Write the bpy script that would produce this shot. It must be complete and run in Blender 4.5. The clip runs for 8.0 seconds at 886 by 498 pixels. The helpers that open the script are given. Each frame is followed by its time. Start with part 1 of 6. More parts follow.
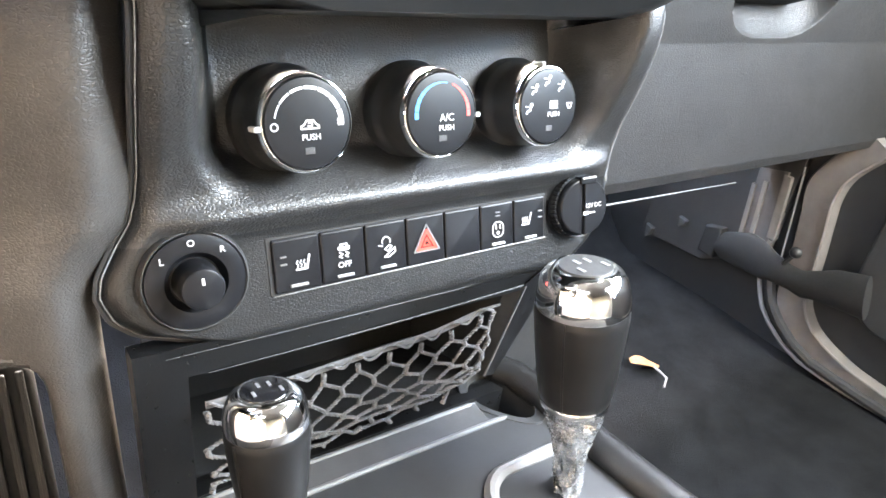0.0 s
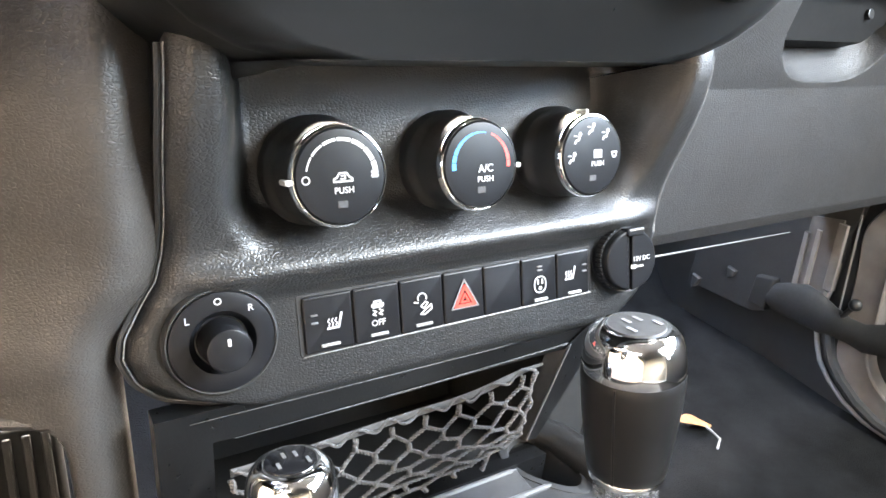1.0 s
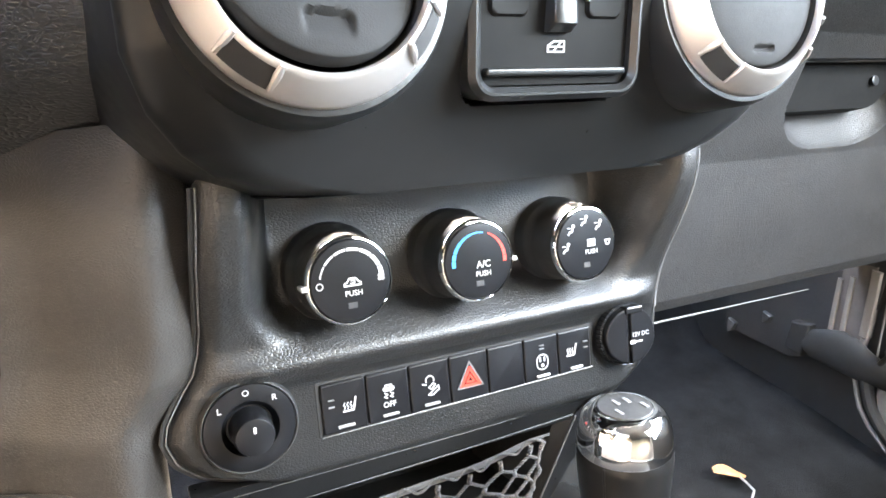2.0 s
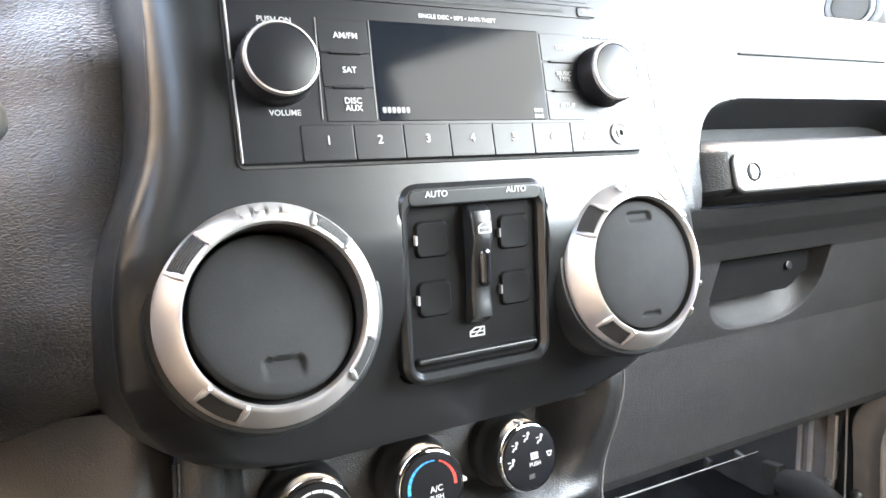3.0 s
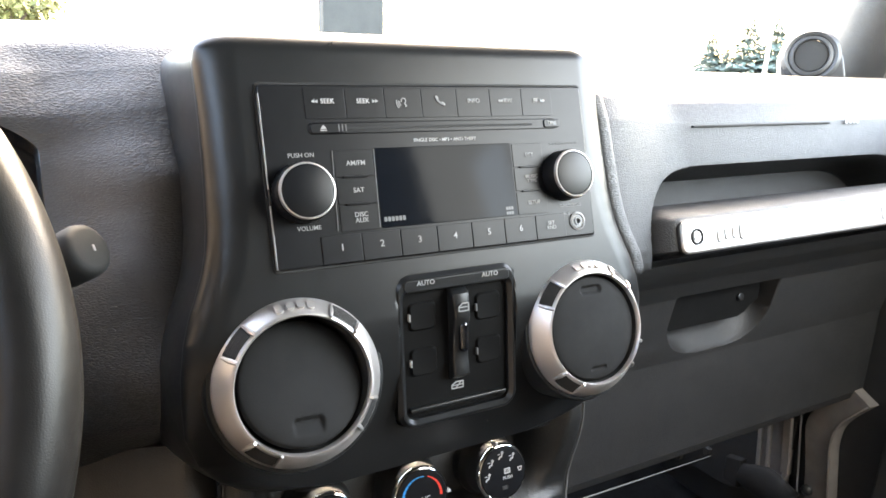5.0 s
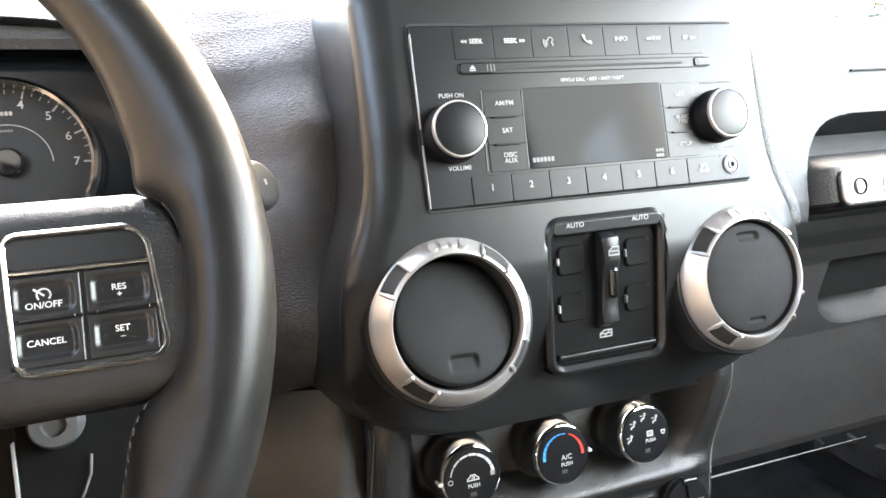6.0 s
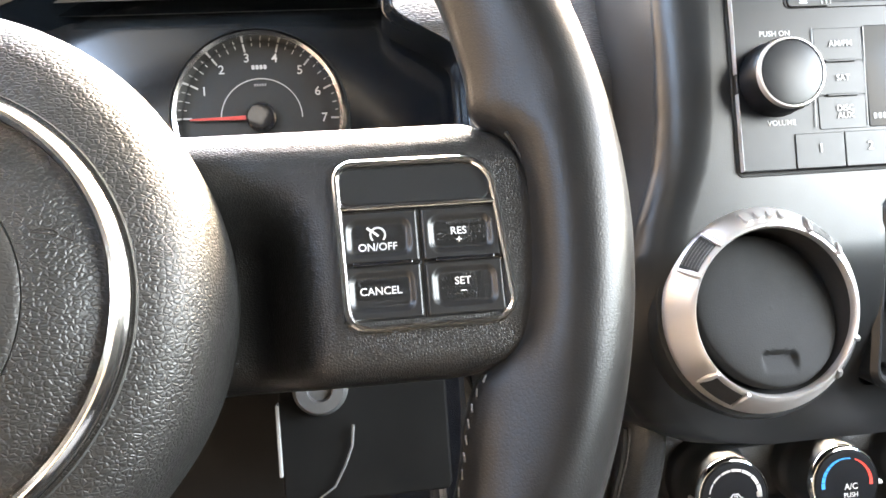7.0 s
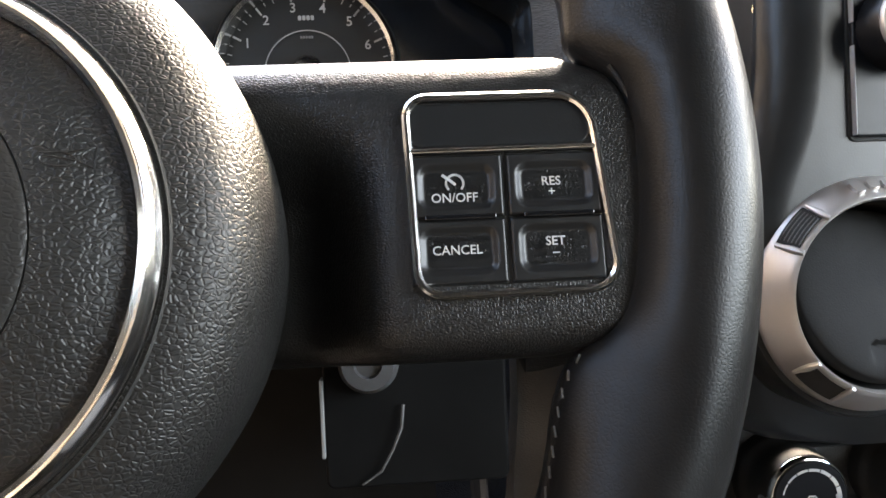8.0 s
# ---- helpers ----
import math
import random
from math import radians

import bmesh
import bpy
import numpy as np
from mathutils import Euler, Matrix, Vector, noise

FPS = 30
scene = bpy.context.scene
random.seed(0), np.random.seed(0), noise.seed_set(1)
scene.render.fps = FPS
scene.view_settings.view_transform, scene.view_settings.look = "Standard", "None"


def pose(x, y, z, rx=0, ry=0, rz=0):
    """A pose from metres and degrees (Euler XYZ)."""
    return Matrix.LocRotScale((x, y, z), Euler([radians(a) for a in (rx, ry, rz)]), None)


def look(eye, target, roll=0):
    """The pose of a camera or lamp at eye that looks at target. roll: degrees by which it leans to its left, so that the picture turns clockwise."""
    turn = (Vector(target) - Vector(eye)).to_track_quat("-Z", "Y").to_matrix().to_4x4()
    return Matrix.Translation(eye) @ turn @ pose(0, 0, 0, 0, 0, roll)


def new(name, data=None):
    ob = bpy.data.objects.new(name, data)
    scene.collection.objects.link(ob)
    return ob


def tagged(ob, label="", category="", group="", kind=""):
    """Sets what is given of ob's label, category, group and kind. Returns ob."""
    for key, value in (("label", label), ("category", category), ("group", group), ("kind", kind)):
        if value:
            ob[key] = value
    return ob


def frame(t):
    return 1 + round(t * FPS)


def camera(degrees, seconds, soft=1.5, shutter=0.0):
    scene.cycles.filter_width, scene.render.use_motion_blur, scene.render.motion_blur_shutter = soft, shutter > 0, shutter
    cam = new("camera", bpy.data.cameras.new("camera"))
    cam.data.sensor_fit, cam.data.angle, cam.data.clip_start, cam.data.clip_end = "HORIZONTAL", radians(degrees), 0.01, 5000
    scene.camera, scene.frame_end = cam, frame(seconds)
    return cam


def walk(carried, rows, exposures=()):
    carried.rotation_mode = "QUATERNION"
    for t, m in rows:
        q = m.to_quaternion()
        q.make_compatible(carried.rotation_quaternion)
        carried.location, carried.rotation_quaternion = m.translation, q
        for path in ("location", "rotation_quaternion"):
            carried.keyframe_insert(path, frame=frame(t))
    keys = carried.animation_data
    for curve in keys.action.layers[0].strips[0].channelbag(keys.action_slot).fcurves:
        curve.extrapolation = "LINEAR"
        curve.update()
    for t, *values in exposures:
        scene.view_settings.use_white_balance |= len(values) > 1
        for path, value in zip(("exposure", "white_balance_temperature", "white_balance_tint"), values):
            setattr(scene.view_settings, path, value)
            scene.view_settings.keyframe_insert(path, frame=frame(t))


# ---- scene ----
# The dashboard's own axes: x to the right, y into the dash, z up along the radio's face, which leans back.
LEAN = 18.0
BASE = pose(0, 0, 0.60, -LEAN, 0, 0)
cam = camera(67.6, 8.0, soft=1.6)
PATH = [
    (0, (-0.199, -0.2005, -0.1756), (0.3295, 0.6118, -0.4222), -2.33),
    (0.5, (-0.1882, -0.1832, -0.1746), (0.3059, 0.6683, -0.3499), -2.74),
    (1, (-0.1887, -0.1836, -0.176), (0.3028, 0.67, -0.3483), -3.08),
    (1.2, (-0.1886, -0.1837, -0.176), (0.3029, 0.6701, -0.3475), -3.08),
    (2.3, (-0.1771, -0.2477, -0.1098), (0.2411, 0.6581, -0.178), -5.68),
    (2.5, (-0.1818, -0.259, -0.0907), (0.2663, 0.635, -0.1028), -6.03),
    (3, (-0.1745, -0.293, -0.0558), (0.2854, 0.5943, -0.0232), -7.19),
    (3.5, (-0.1938, -0.3393, -0.0251), (0.2322, 0.5653, -0.0091), -7.15),
    (4, (-0.2045, -0.3737, -0.0028), (0.2146, 0.5342, -0.0091), -6.50),
    (4.2, (-0.2034, -0.3773, 0.0049), (0.2414, 0.5179, -0.0243), -6.15),
    (5.3, (-0.2018, -0.3846, 0.0061), (0.2512, 0.5069, 0.0064), -6.53),
    (5.5, (-0.2052, -0.3839, -0.0009), (0.2255, 0.5186, 0.0039), -6.88),
    (5.7, (-0.2156, -0.3823, -0.0001), (0.1703, 0.5401, -0.0196), -6.35),
    (6, (-0.2322, -0.3648, -0.0234), (0.0846, 0.5837, -0.0207), -7.04),
    (6.3, (-0.2514, -0.3484, -0.0361), (0.0012, 0.6191, -0.0427), -6.80),
    (6.5, (-0.2665, -0.3294, -0.0365), (-0.0491, 0.6467, -0.0384), -5.93),
    (7, (-0.2934, -0.2975, -0.0298), (-0.1839, 0.6964, -0.0149), -4.10),
    (7.5, (-0.3039, -0.2726, -0.0322), (-0.26, 0.7264, -0.0376), -2.67),
    (8, (-0.3038, -0.2653, -0.0354), (-0.2446, 0.7329, -0.0468), -2.49),
]
# seconds, stops, kelvin, tint
EXPOSURES = [(0.0, 3.45, 6900, 7), (1.2, 3.20, 6900, 7), (2.5, 3.32, 7000, 7), (3.0, 2.62, 7100, 7), (4.0, 1.74, 7200, 8), (5.5, 1.22, 7200, 8), (6.0, 2.12, 7200, 7), (6.5, 2.58, 7100, 7), (7.0, 2.45, 7100, 8), (7.5, 1.60, 7100, 8), (8.0, 0.98, 6900, 8)]
walk(cam, [(t, BASE @ look(eye, target, roll)) for t, eye, target, roll in PATH], EXPOSURES)

# ---- world, sun, large lights ----
world = bpy.data.worlds.new("world")
scene.world = world
world.use_nodes = True
wn, wl = world.node_tree.nodes, world.node_tree.links
sky = wn.new("ShaderNodeTexSky")
sky.sky_type, sky.sun_disc = "NISHITA", False
sky.sun_elevation, sky.sun_rotation = radians(34), radians(34.5)
sky.dust_density, sky.ozone_density = 4.0, 0.0
wn["Background"].inputs["Strength"].default_value = 2.9
wl.new(sky.outputs[0], wn["Background"].inputs["Color"])
sun = new("sun", bpy.data.lights.new("sun", "SUN"))
sun.data.energy, sun.data.angle, sun.data.color = 1.2, radians(14), (1.0, 0.985, 0.965)
sun.matrix_world = look((5.5, 8, 6.5), (0, 0, 0))


def window_light(name, m, sx, sy, energy, color):
    lamp = new(name, bpy.data.lights.new(name, "AREA"))
    lamp.data.shape, lamp.data.size, lamp.data.size_y = "RECTANGLE", sx, sy
    lamp.data.energy, lamp.data.color = energy, color
    lamp.matrix_world = m
    return lamp


window_light("driver_window_light", look((-0.70, -0.45, 1.12), (-0.15, 0.05, 0.45)), 0.75, 0.18, 0.35, (1.0, 0.97, 0.94))
window_light("passenger_window_light", look((0.70, -0.55, 0.98), (0.30, 0.10, 0.42)), 0.75, 0.40, 9.0, (0.93, 0.97, 1.0))


# ---- materials ----
def material(name, color, rough=0.5, metal=0.0, grain=None, grain_depth=0.0, cell=False, vary=0.15, coat=0.0, mottle=40.0, wear=0.0, spec=0.5, stretch=(1.0, 1.0, 1.5)):
    """Procedural surface: colour with two scales of variation, and a fine relief (noise, or leather cells)."""
    mat = bpy.data.materials.new(name)
    mat.use_nodes = True
    n, l = mat.node_tree.nodes, mat.node_tree.links
    b = n["Principled BSDF"]
    b.inputs["Metallic"].default_value = metal
    b.inputs["Coat Weight"].default_value = coat
    b.inputs["Coat Roughness"].default_value = 0.08
    b.inputs["Specular IOR Level"].default_value = spec
    co = n.new("ShaderNodeTexCoord")
    big = n.new("ShaderNodeTexNoise")
    big.inputs["Scale"].default_value, big.inputs["Detail"].default_value = mottle, 6.0
    l.new(co.outputs["Object"], big.inputs["Vector"])
    ramp = n.new("ShaderNodeValToRGB")
    ramp.color_ramp.elements[0].position, ramp.color_ramp.elements[1].position = 0.3, 0.72
    ramp.color_ramp.elements[0].color = (*[c * (1 - vary) for c in color], 1)
    ramp.color_ramp.elements[1].color = (*[min(1, c * (1 + vary)) for c in color], 1)
    l.new(big.outputs["Fac"], ramp.inputs["Fac"])
    l.new(ramp.outputs["Color"], b.inputs["Base Color"])
    mr = n.new("ShaderNodeMapRange")
    mr.inputs["To Min"].default_value, mr.inputs["To Max"].default_value = max(0.02, rough - 0.07 - wear), min(1.0, rough + 0.07)
    fine = n.new("ShaderNodeTexNoise")
    fine.inputs["Scale"].default_value, fine.inputs["Detail"].default_value = mottle * 6.5, 5.0
    l.new(co.outputs["Object"], fine.inputs["Vector"])
    l.new(fine.outputs["Fac"], mr.inputs["Value"])
    l.new(mr.outputs["Result"], b.inputs["Roughness"])
    if grain:
        bump = n.new("ShaderNodeBump")
        bump.inputs["Distance"].default_value = grain_depth
        bump.inputs["Strength"].default_value = 0.75
        if cell:
            scaled = n.new("ShaderNodeMapping")
            scaled.inputs["Scale"].default_value = stretch
            l.new(co.outputs["Object"], scaled.inputs["Vector"])
            warp = n.new("ShaderNodeTexNoise")
            warp.inputs["Scale"].default_value, warp.inputs["Detail"].default_value = grain * 0.55, 1.0
            l.new(scaled.outputs["Vector"], warp.inputs["Vector"])
            add = n.new("ShaderNodeVectorMath")
            add.operation = "MULTIPLY_ADD"
            add.inputs[1].default_value = (0.75 / grain,) * 3
            l.new(warp.outputs["Color"], add.inputs[0])
            l.new(scaled.outputs["Vector"], add.inputs[2])
            vor = n.new("ShaderNodeTexVoronoi")
            vor.feature = "DISTANCE_TO_EDGE"
            vor.inputs["Scale"].default_value = grain
            vor.inputs["Randomness"].default_value = 0.95
            l.new(add.outputs[0], vor.inputs["Vector"])
            crease = n.new("ShaderNodeMapRange")
            crease.inputs["From Max"].default_value = 0.26
            crease.interpolation_type = "SMOOTHSTEP"
            l.new(vor.outputs["Distance"], crease.inputs["Value"])
            pores = n.new("ShaderNodeTexNoise")
            pores.inputs["Scale"].default_value, pores.inputs["Detail"].default_value = grain * 0.7, 3.0
            l.new(scaled.outputs["Vector"], pores.inputs["Vector"])
            mix = n.new("ShaderNodeMath")
            mix.operation = "MULTIPLY_ADD"
            mix.inputs[1].default_value = 0.35
            l.new(pores.outputs["Fac"], mix.inputs[0])
            l.new(crease.outputs["Result"], mix.inputs[2])
            l.new(mix.outputs[0], bump.inputs["Height"])
        else:
            tex = n.new("ShaderNodeTexNoise")
            tex.inputs["Scale"].default_value, tex.inputs["Detail"].default_value = grain, 3.0
            l.new(co.outputs["Object"], tex.inputs["Vector"])
            l.new(tex.outputs["Fac"], bump.inputs["Height"])
        l.new(bump.outputs["Normal"], b.inputs["Normal"])
    return mat


BLACK = material("black_plastic", (0.013, 0.0135, 0.014), 0.46, grain=1500, grain_depth=0.00015, vary=0.2)
SATIN = material("satin_black_plastic", (0.009, 0.0095, 0.010), 0.33, grain=2200, grain_depth=0.00005, vary=0.15, spec=0.32)
FACIA = material("facia_plastic", (0.010, 0.0105, 0.011), 0.31, grain=1300, grain_depth=0.00005, vary=0.15, mottle=25, spec=0.27)
STRIP_GRAIN = material("grained_console_plastic", (0.0085, 0.0088, 0.009), 0.34, grain=520, grain_depth=0.00011, cell=True, vary=0.2, spec=0.30)
STRIP = material("smooth_console_plastic", (0.006, 0.0062, 0.0065), 0.30, grain=900, grain_depth=0.00009, vary=0.2, spec=0.24)
RADIO = material("radio_plastic", (0.0055, 0.0058, 0.0068), 0.33, grain=2200, grain_depth=0.00004, vary=0.12, spec=0.19)
GLOSS = material("gloss_black", (0.006, 0.006, 0.007), 0.10, vary=0.1, coat=0.3)
SCREEN = material("display_glass", (0.005, 0.006, 0.008), 0.09, vary=0.05, spec=0.06)
FLAP = material("matt_black_flap", (0.012, 0.012, 0.012), 0.72, grain=1500, grain_depth=0.00012, vary=0.2, spec=0.12)
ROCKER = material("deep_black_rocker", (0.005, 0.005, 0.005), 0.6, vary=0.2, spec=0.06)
VINYL = material("grained_vinyl", (0.014, 0.0142, 0.0144), 0.41, grain=430, grain_depth=0.00017, cell=True, vary=0.15)
VINYL_COARSE = material("coarse_grained_vinyl", (0.040, 0.0408, 0.0420), 0.46, grain=360, grain_depth=0.00030, cell=True, vary=0.15, spec=0.36, stretch=(0.62, 1.0, 1.9))
VINYL_FINE = material("fine_grained_vinyl", (0.021, 0.021, 0.0214), 0.46, grain=430, grain_depth=0.00022, cell=True, vary=0.15, spec=0.30)
LEATHER = material("black_leather", (0.010, 0.0096, 0.0092), 0.43, grain=720, grain_depth=0.00014, cell=True, vary=0.2, spec=0.29, stretch=(1.0, 1.0, 1.35))
LEATHER_SMOOTH = material("smooth_hub_leather", (0.013, 0.0125, 0.012), 0.36, grain=620, grain_depth=0.00006, cell=True, vary=0.2, spec=0.28)
LEATHER_RIM = material("worn_rim_leather", (0.0085, 0.0083, 0.0082), 0.32, grain=900, grain_depth=0.000025, cell=True, vary=0.25, spec=0.17, stretch=(1.0, 1.0, 1.0))
PEBBLE = material("pebbled_plastic", (0.0085, 0.0082, 0.008), 0.36, grain=1150, grain_depth=0.00009, cell=True, vary=0.2, spec=0.34, stretch=(1.0, 1.0, 1.0))
FOIL = material("crumpled_foil", (0.45, 0.45, 0.45), 0.26, metal=0.9, grain=240, grain_depth=0.0012, vary=0.2, mottle=90)
SILVER = material("satin_silver", (0.46, 0.44, 0.425), 0.38, metal=0.75, grain=3000, grain_depth=0.00004, vary=0.06)
CHROME = material("chrome", (0.78, 0.78, 0.78), 0.07, metal=1.0, vary=0.03)
BRIGHT = material("brushed_bright_trim", (0.76, 0.74, 0.72), 0.16, metal=1.0, vary=0.05)
SOFTWHITE = material("soft_white_print", (0.27, 0.27, 0.268), 0.5, vary=0.04)
WHITE = material("white_print", (0.40, 0.40, 0.395), 0.5, vary=0.04)
GREYPRINT = material("grey_print", (0.22, 0.22, 0.22), 0.5, vary=0.06)
DIMPRINT = material("dim_print", (0.10, 0.10, 0.10), 0.5, vary=0.06)
WORN = material("worn_edge", (0.11, 0.11, 0.107), 0.55, vary=0.5, mottle=300)
BLUE = material("blue_print", (0.02, 0.22, 0.50), 0.45, vary=0.08)
DULLRED = material("dull_red_needle", (0.26, 0.022, 0.016), 0.5, vary=0.08)
PEDALRIB = material("scuffed_pedal_rubber", (0.017, 0.0172, 0.0175), 0.6, grain=900, grain_depth=0.0002, vary=0.3)
RED = material("red_print", (0.55, 0.035, 0.02), 0.45, vary=0.08)
# Near-black, also used to put shade into hollows and turned-away faces.
DARK = material("shade_black", (0.006, 0.006, 0.006), 0.8, vary=0.2)
RUBBER = material("matt_rubber", (0.018, 0.018, 0.018), 0.7, grain=900, grain_depth=0.0002)
CORD = material("grey_cord", (0.062, 0.060, 0.059), 0.85, grain=1800, grain_depth=0.0006, vary=0.35, mottle=160)
CARPET = material("dark_carpet", (0.0075, 0.0078, 0.0085), 0.95, grain=700, grain_depth=0.0022, vary=0.45, mottle=25, spec=0.12)
LIP = material("pale_tray_lip", (0.085, 0.086, 0.086), 0.45, grain=1200, grain_depth=0.0002, vary=0.2)
TRAY = material("grey_rubber_mat", (0.036, 0.036, 0.036), 0.5, grain=1200, grain_depth=0.0002, vary=0.2)
KICK = material("lit_kick_trim", (0.070, 0.064, 0.060), 0.65, grain=900, grain_depth=0.0002, vary=0.2)
FRAMETRIM = material("warm_frame_trim", (0.125, 0.113, 0.103), 0.6, grain=900, grain_depth=0.0002, vary=0.15)
STRAP = material("grey_elastic", (0.040, 0.039, 0.039), 0.8, grain=1500, grain_depth=0.0004, vary=0.3, mottle=200)
EDGE = material("dull_worn_edge", (0.036, 0.037, 0.037), 0.6, vary=0.6, mottle=300, spec=0.2)
PANELGREY = material("grey_trim_panel", (0.16, 0.155, 0.15), 0.6, grain=900, grain_depth=0.0002, vary=0.15)
KNEE = material("knee_trim", (0.029, 0.0268, 0.0245), 0.43, grain=430, grain_depth=0.00013, cell=True, vary=0.15)
KEY = material("soft_key_plastic", (0.008, 0.008, 0.0082), 0.38, vary=0.12, spec=0.34)
LENS = material("cluster_lens", (0.005, 0.007, 0.010), 0.16, vary=0.1, spec=0.35)
TAN = material("warm_cabin_trim", (0.195, 0.168, 0.146), 0.7, grain=500, grain_depth=0.0005, vary=0.2, mottle=8)
POD = material("dull_grey_plastic", (0.045, 0.045, 0.046), 0.5, grain=1500, grain_depth=0.00015, vary=0.2)
ROOF = material("roof_lining", (0.040, 0.040, 0.041), 0.9, grain=500, grain_depth=0.0005, vary=0.1, mottle=10)
STITCH = material("stitch_thread", (0.06, 0.057, 0.055), 0.8, vary=0.2)
LEAF = material("dry_leaf", (0.34, 0.17, 0.075), 0.7, vary=0.35, mottle=200)
PAPER = material("paper_scrap", (0.32, 0.31, 0.30), 0.7, vary=0.3, mottle=150)
PAINT = material("silver_body_paint", (0.62, 0.62, 0.62), 0.30, metal=0.3, vary=0.05, coat=0.5, mottle=6)
ASPHALT = material("asphalt", (0.055, 0.055, 0.055), 0.9, grain=60, grain_depth=0.01, vary=0.3, mottle=1.5)
NEEDLES = material("conifer_needles", (0.12, 0.145, 0.115), 0.8, vary=0.5, mottle=3)
LEAVES = material("yellow_green_leaves", (0.12, 0.12, 0.035), 0.8, vary=0.5, mottle=2)
BARK = material("bark", (0.10, 0.075, 0.055), 0.9, grain=30, grain_depth=0.02, vary=0.3, mottle=8)
CONCRETE = material("grey_rendered_wall", (0.040, 0.037, 0.031), 0.9, grain=40, grain_depth=0.01, vary=0.15, mottle=2)
GALV = material("galvanised_steel", (0.55, 0.56, 0.57), 0.45, metal=0.6, vary=0.1, mottle=10)


# ---- builders ----
def part(name, bm, mat, parent, label="", smooth=38):
    bmesh.ops.recalc_face_normals(bm, faces=bm.faces)
    me = bpy.data.meshes.new(name)
    bm.to_mesh(me)
    bm.free()
    me.materials.append(mat)
    for p in me.polygons:
        p.use_smooth = True
    me.set_sharp_from_angle(angle=radians(smooth))
    ob = new(name, me)
    if parent is not None:
        ob.parent = parent
    if label:
        tagged(ob, label)
    return ob


def thing(name, m, label, category, group="", kind=""):
    ob = new(name)
    ob.empty_display_size = 0.02
    ob.matrix_world = m
    return tagged(ob, label, category, group, kind)


def at(x, y, z, rx=0, ry=0, rz=0):
    """A pose given along the dashboard's axes."""
    return BASE @ pose(x, y, z, rx, ry, rz)


def rrect(cx, cz, w, h, r, n=6):
    """Rounded rectangle in x and z, counter-clockwise."""
    r = min(r, w / 2 - 1e-5, h / 2 - 1e-5)
    out = []
    for qx, qz, a0 in ((1, -1, -90), (1, 1, 0), (-1, 1, 90), (-1, -1, 180)):
        for i in range(n + 1):
            a = radians(a0 + 90 * i / n)
            out.append((cx + qx * (w / 2 - r) + r * math.cos(a), cz + qz * (h / 2 - r) + r * math.sin(a)))
    return out


def circle(cx, cz, r, n=48):
    return [(cx + r * math.cos(2 * math.pi * i / n), cz + r * math.sin(2 * math.pi * i / n)) for i in range(n)]


def inset(pts, d):
    """The outline moved inwards by d."""
    out, n = [], len(pts)
    for i, (x, z) in enumerate(pts):
        ax, az = pts[i - 1]
        bx, bz = pts[(i + 1) % n]
        if abs(ax - x) + abs(az - z) < 1e-9:
            ax, az = pts[i - 2]
        if abs(bx - x) + abs(bz - z) < 1e-9:
            bx, bz = pts[(i + 2) % n]
        tx, tz = bx - ax, bz - az
        k = math.hypot(tx, tz) or 1
        out.append((x - tz / k * d, z + tx / k * d))
    return out


def loft(rings, cap_first=False, cap_last=True, bm=None):
    """Bridges rings of equal count, each a list of 3D points."""
    bm = bm or bmesh.new()
    made = [[bm.verts.new(p) for p in ring] for ring in rings]
    n = len(rings[0])
    for a, b in zip(made, made[1:]):
        for i in range(n):
            j = (i + 1) % n
            bm.faces.new((a[i], a[j], b[j], b[i]))
    if cap_first:
        bm.faces.new(made[0])
    if cap_last:
        bm.faces.new(made[-1])
    return bm


def plate(pts, front, back, bevel=0.0006, steps=3, bm=None):
    """A plate with a rounded front edge; the front faces -y."""
    rings = [[(x, back, z) for x, z in pts]]
    for i in range(steps + 1):
        a = math.pi / 2 * i / steps
        rings.append([(x, front + bevel * (1 - math.sin(a)), z) for x, z in inset(pts, bevel * (1 - math.cos(a)))])
    rings.append([(x, front, z) for x, z in inset(pts, bevel * 1.25 + 0.0001)])
    return loft(rings, True, True, bm)


def band(outer, inner, front, back, bevel=0.0004, bm=None):
    """A raised closed band between two outlines of equal count."""
    o2, i2 = inset(outer, bevel), inset(inner, -bevel)
    y = lambda pts, v: [(x, v, z) for x, z in pts]
    return loft([y(outer, back), y(outer, front + bevel), y(o2, front), y(i2, front), y(inner, front + bevel), y(inner, back), y(outer, back)], False, False, bm)


def lathe(profile, n=64, bm=None, close=True):
    """Turns (radius, y) pairs round the y axis."""
    bm = bm or bmesh.new()
    rings = []
    for r, y in profile:
        if r < 1e-6:
            rings.append([bm.verts.new((0, y, 0))])
        else:
            rings.append([bm.verts.new((r * math.cos(2 * math.pi * i / n), y, r * math.sin(2 * math.pi * i / n))) for i in range(n)])
    for a, b in zip(rings, rings[1:]):
        for i in range(n):
            j = (i + 1) % n
            f = [a[i % len(a)], a[j % len(a)], b[j % len(b)], b[i % len(b)]]
            f = list(dict.fromkeys(f))
            if len(f) > 2:
                bm.faces.new(f)
    return bm


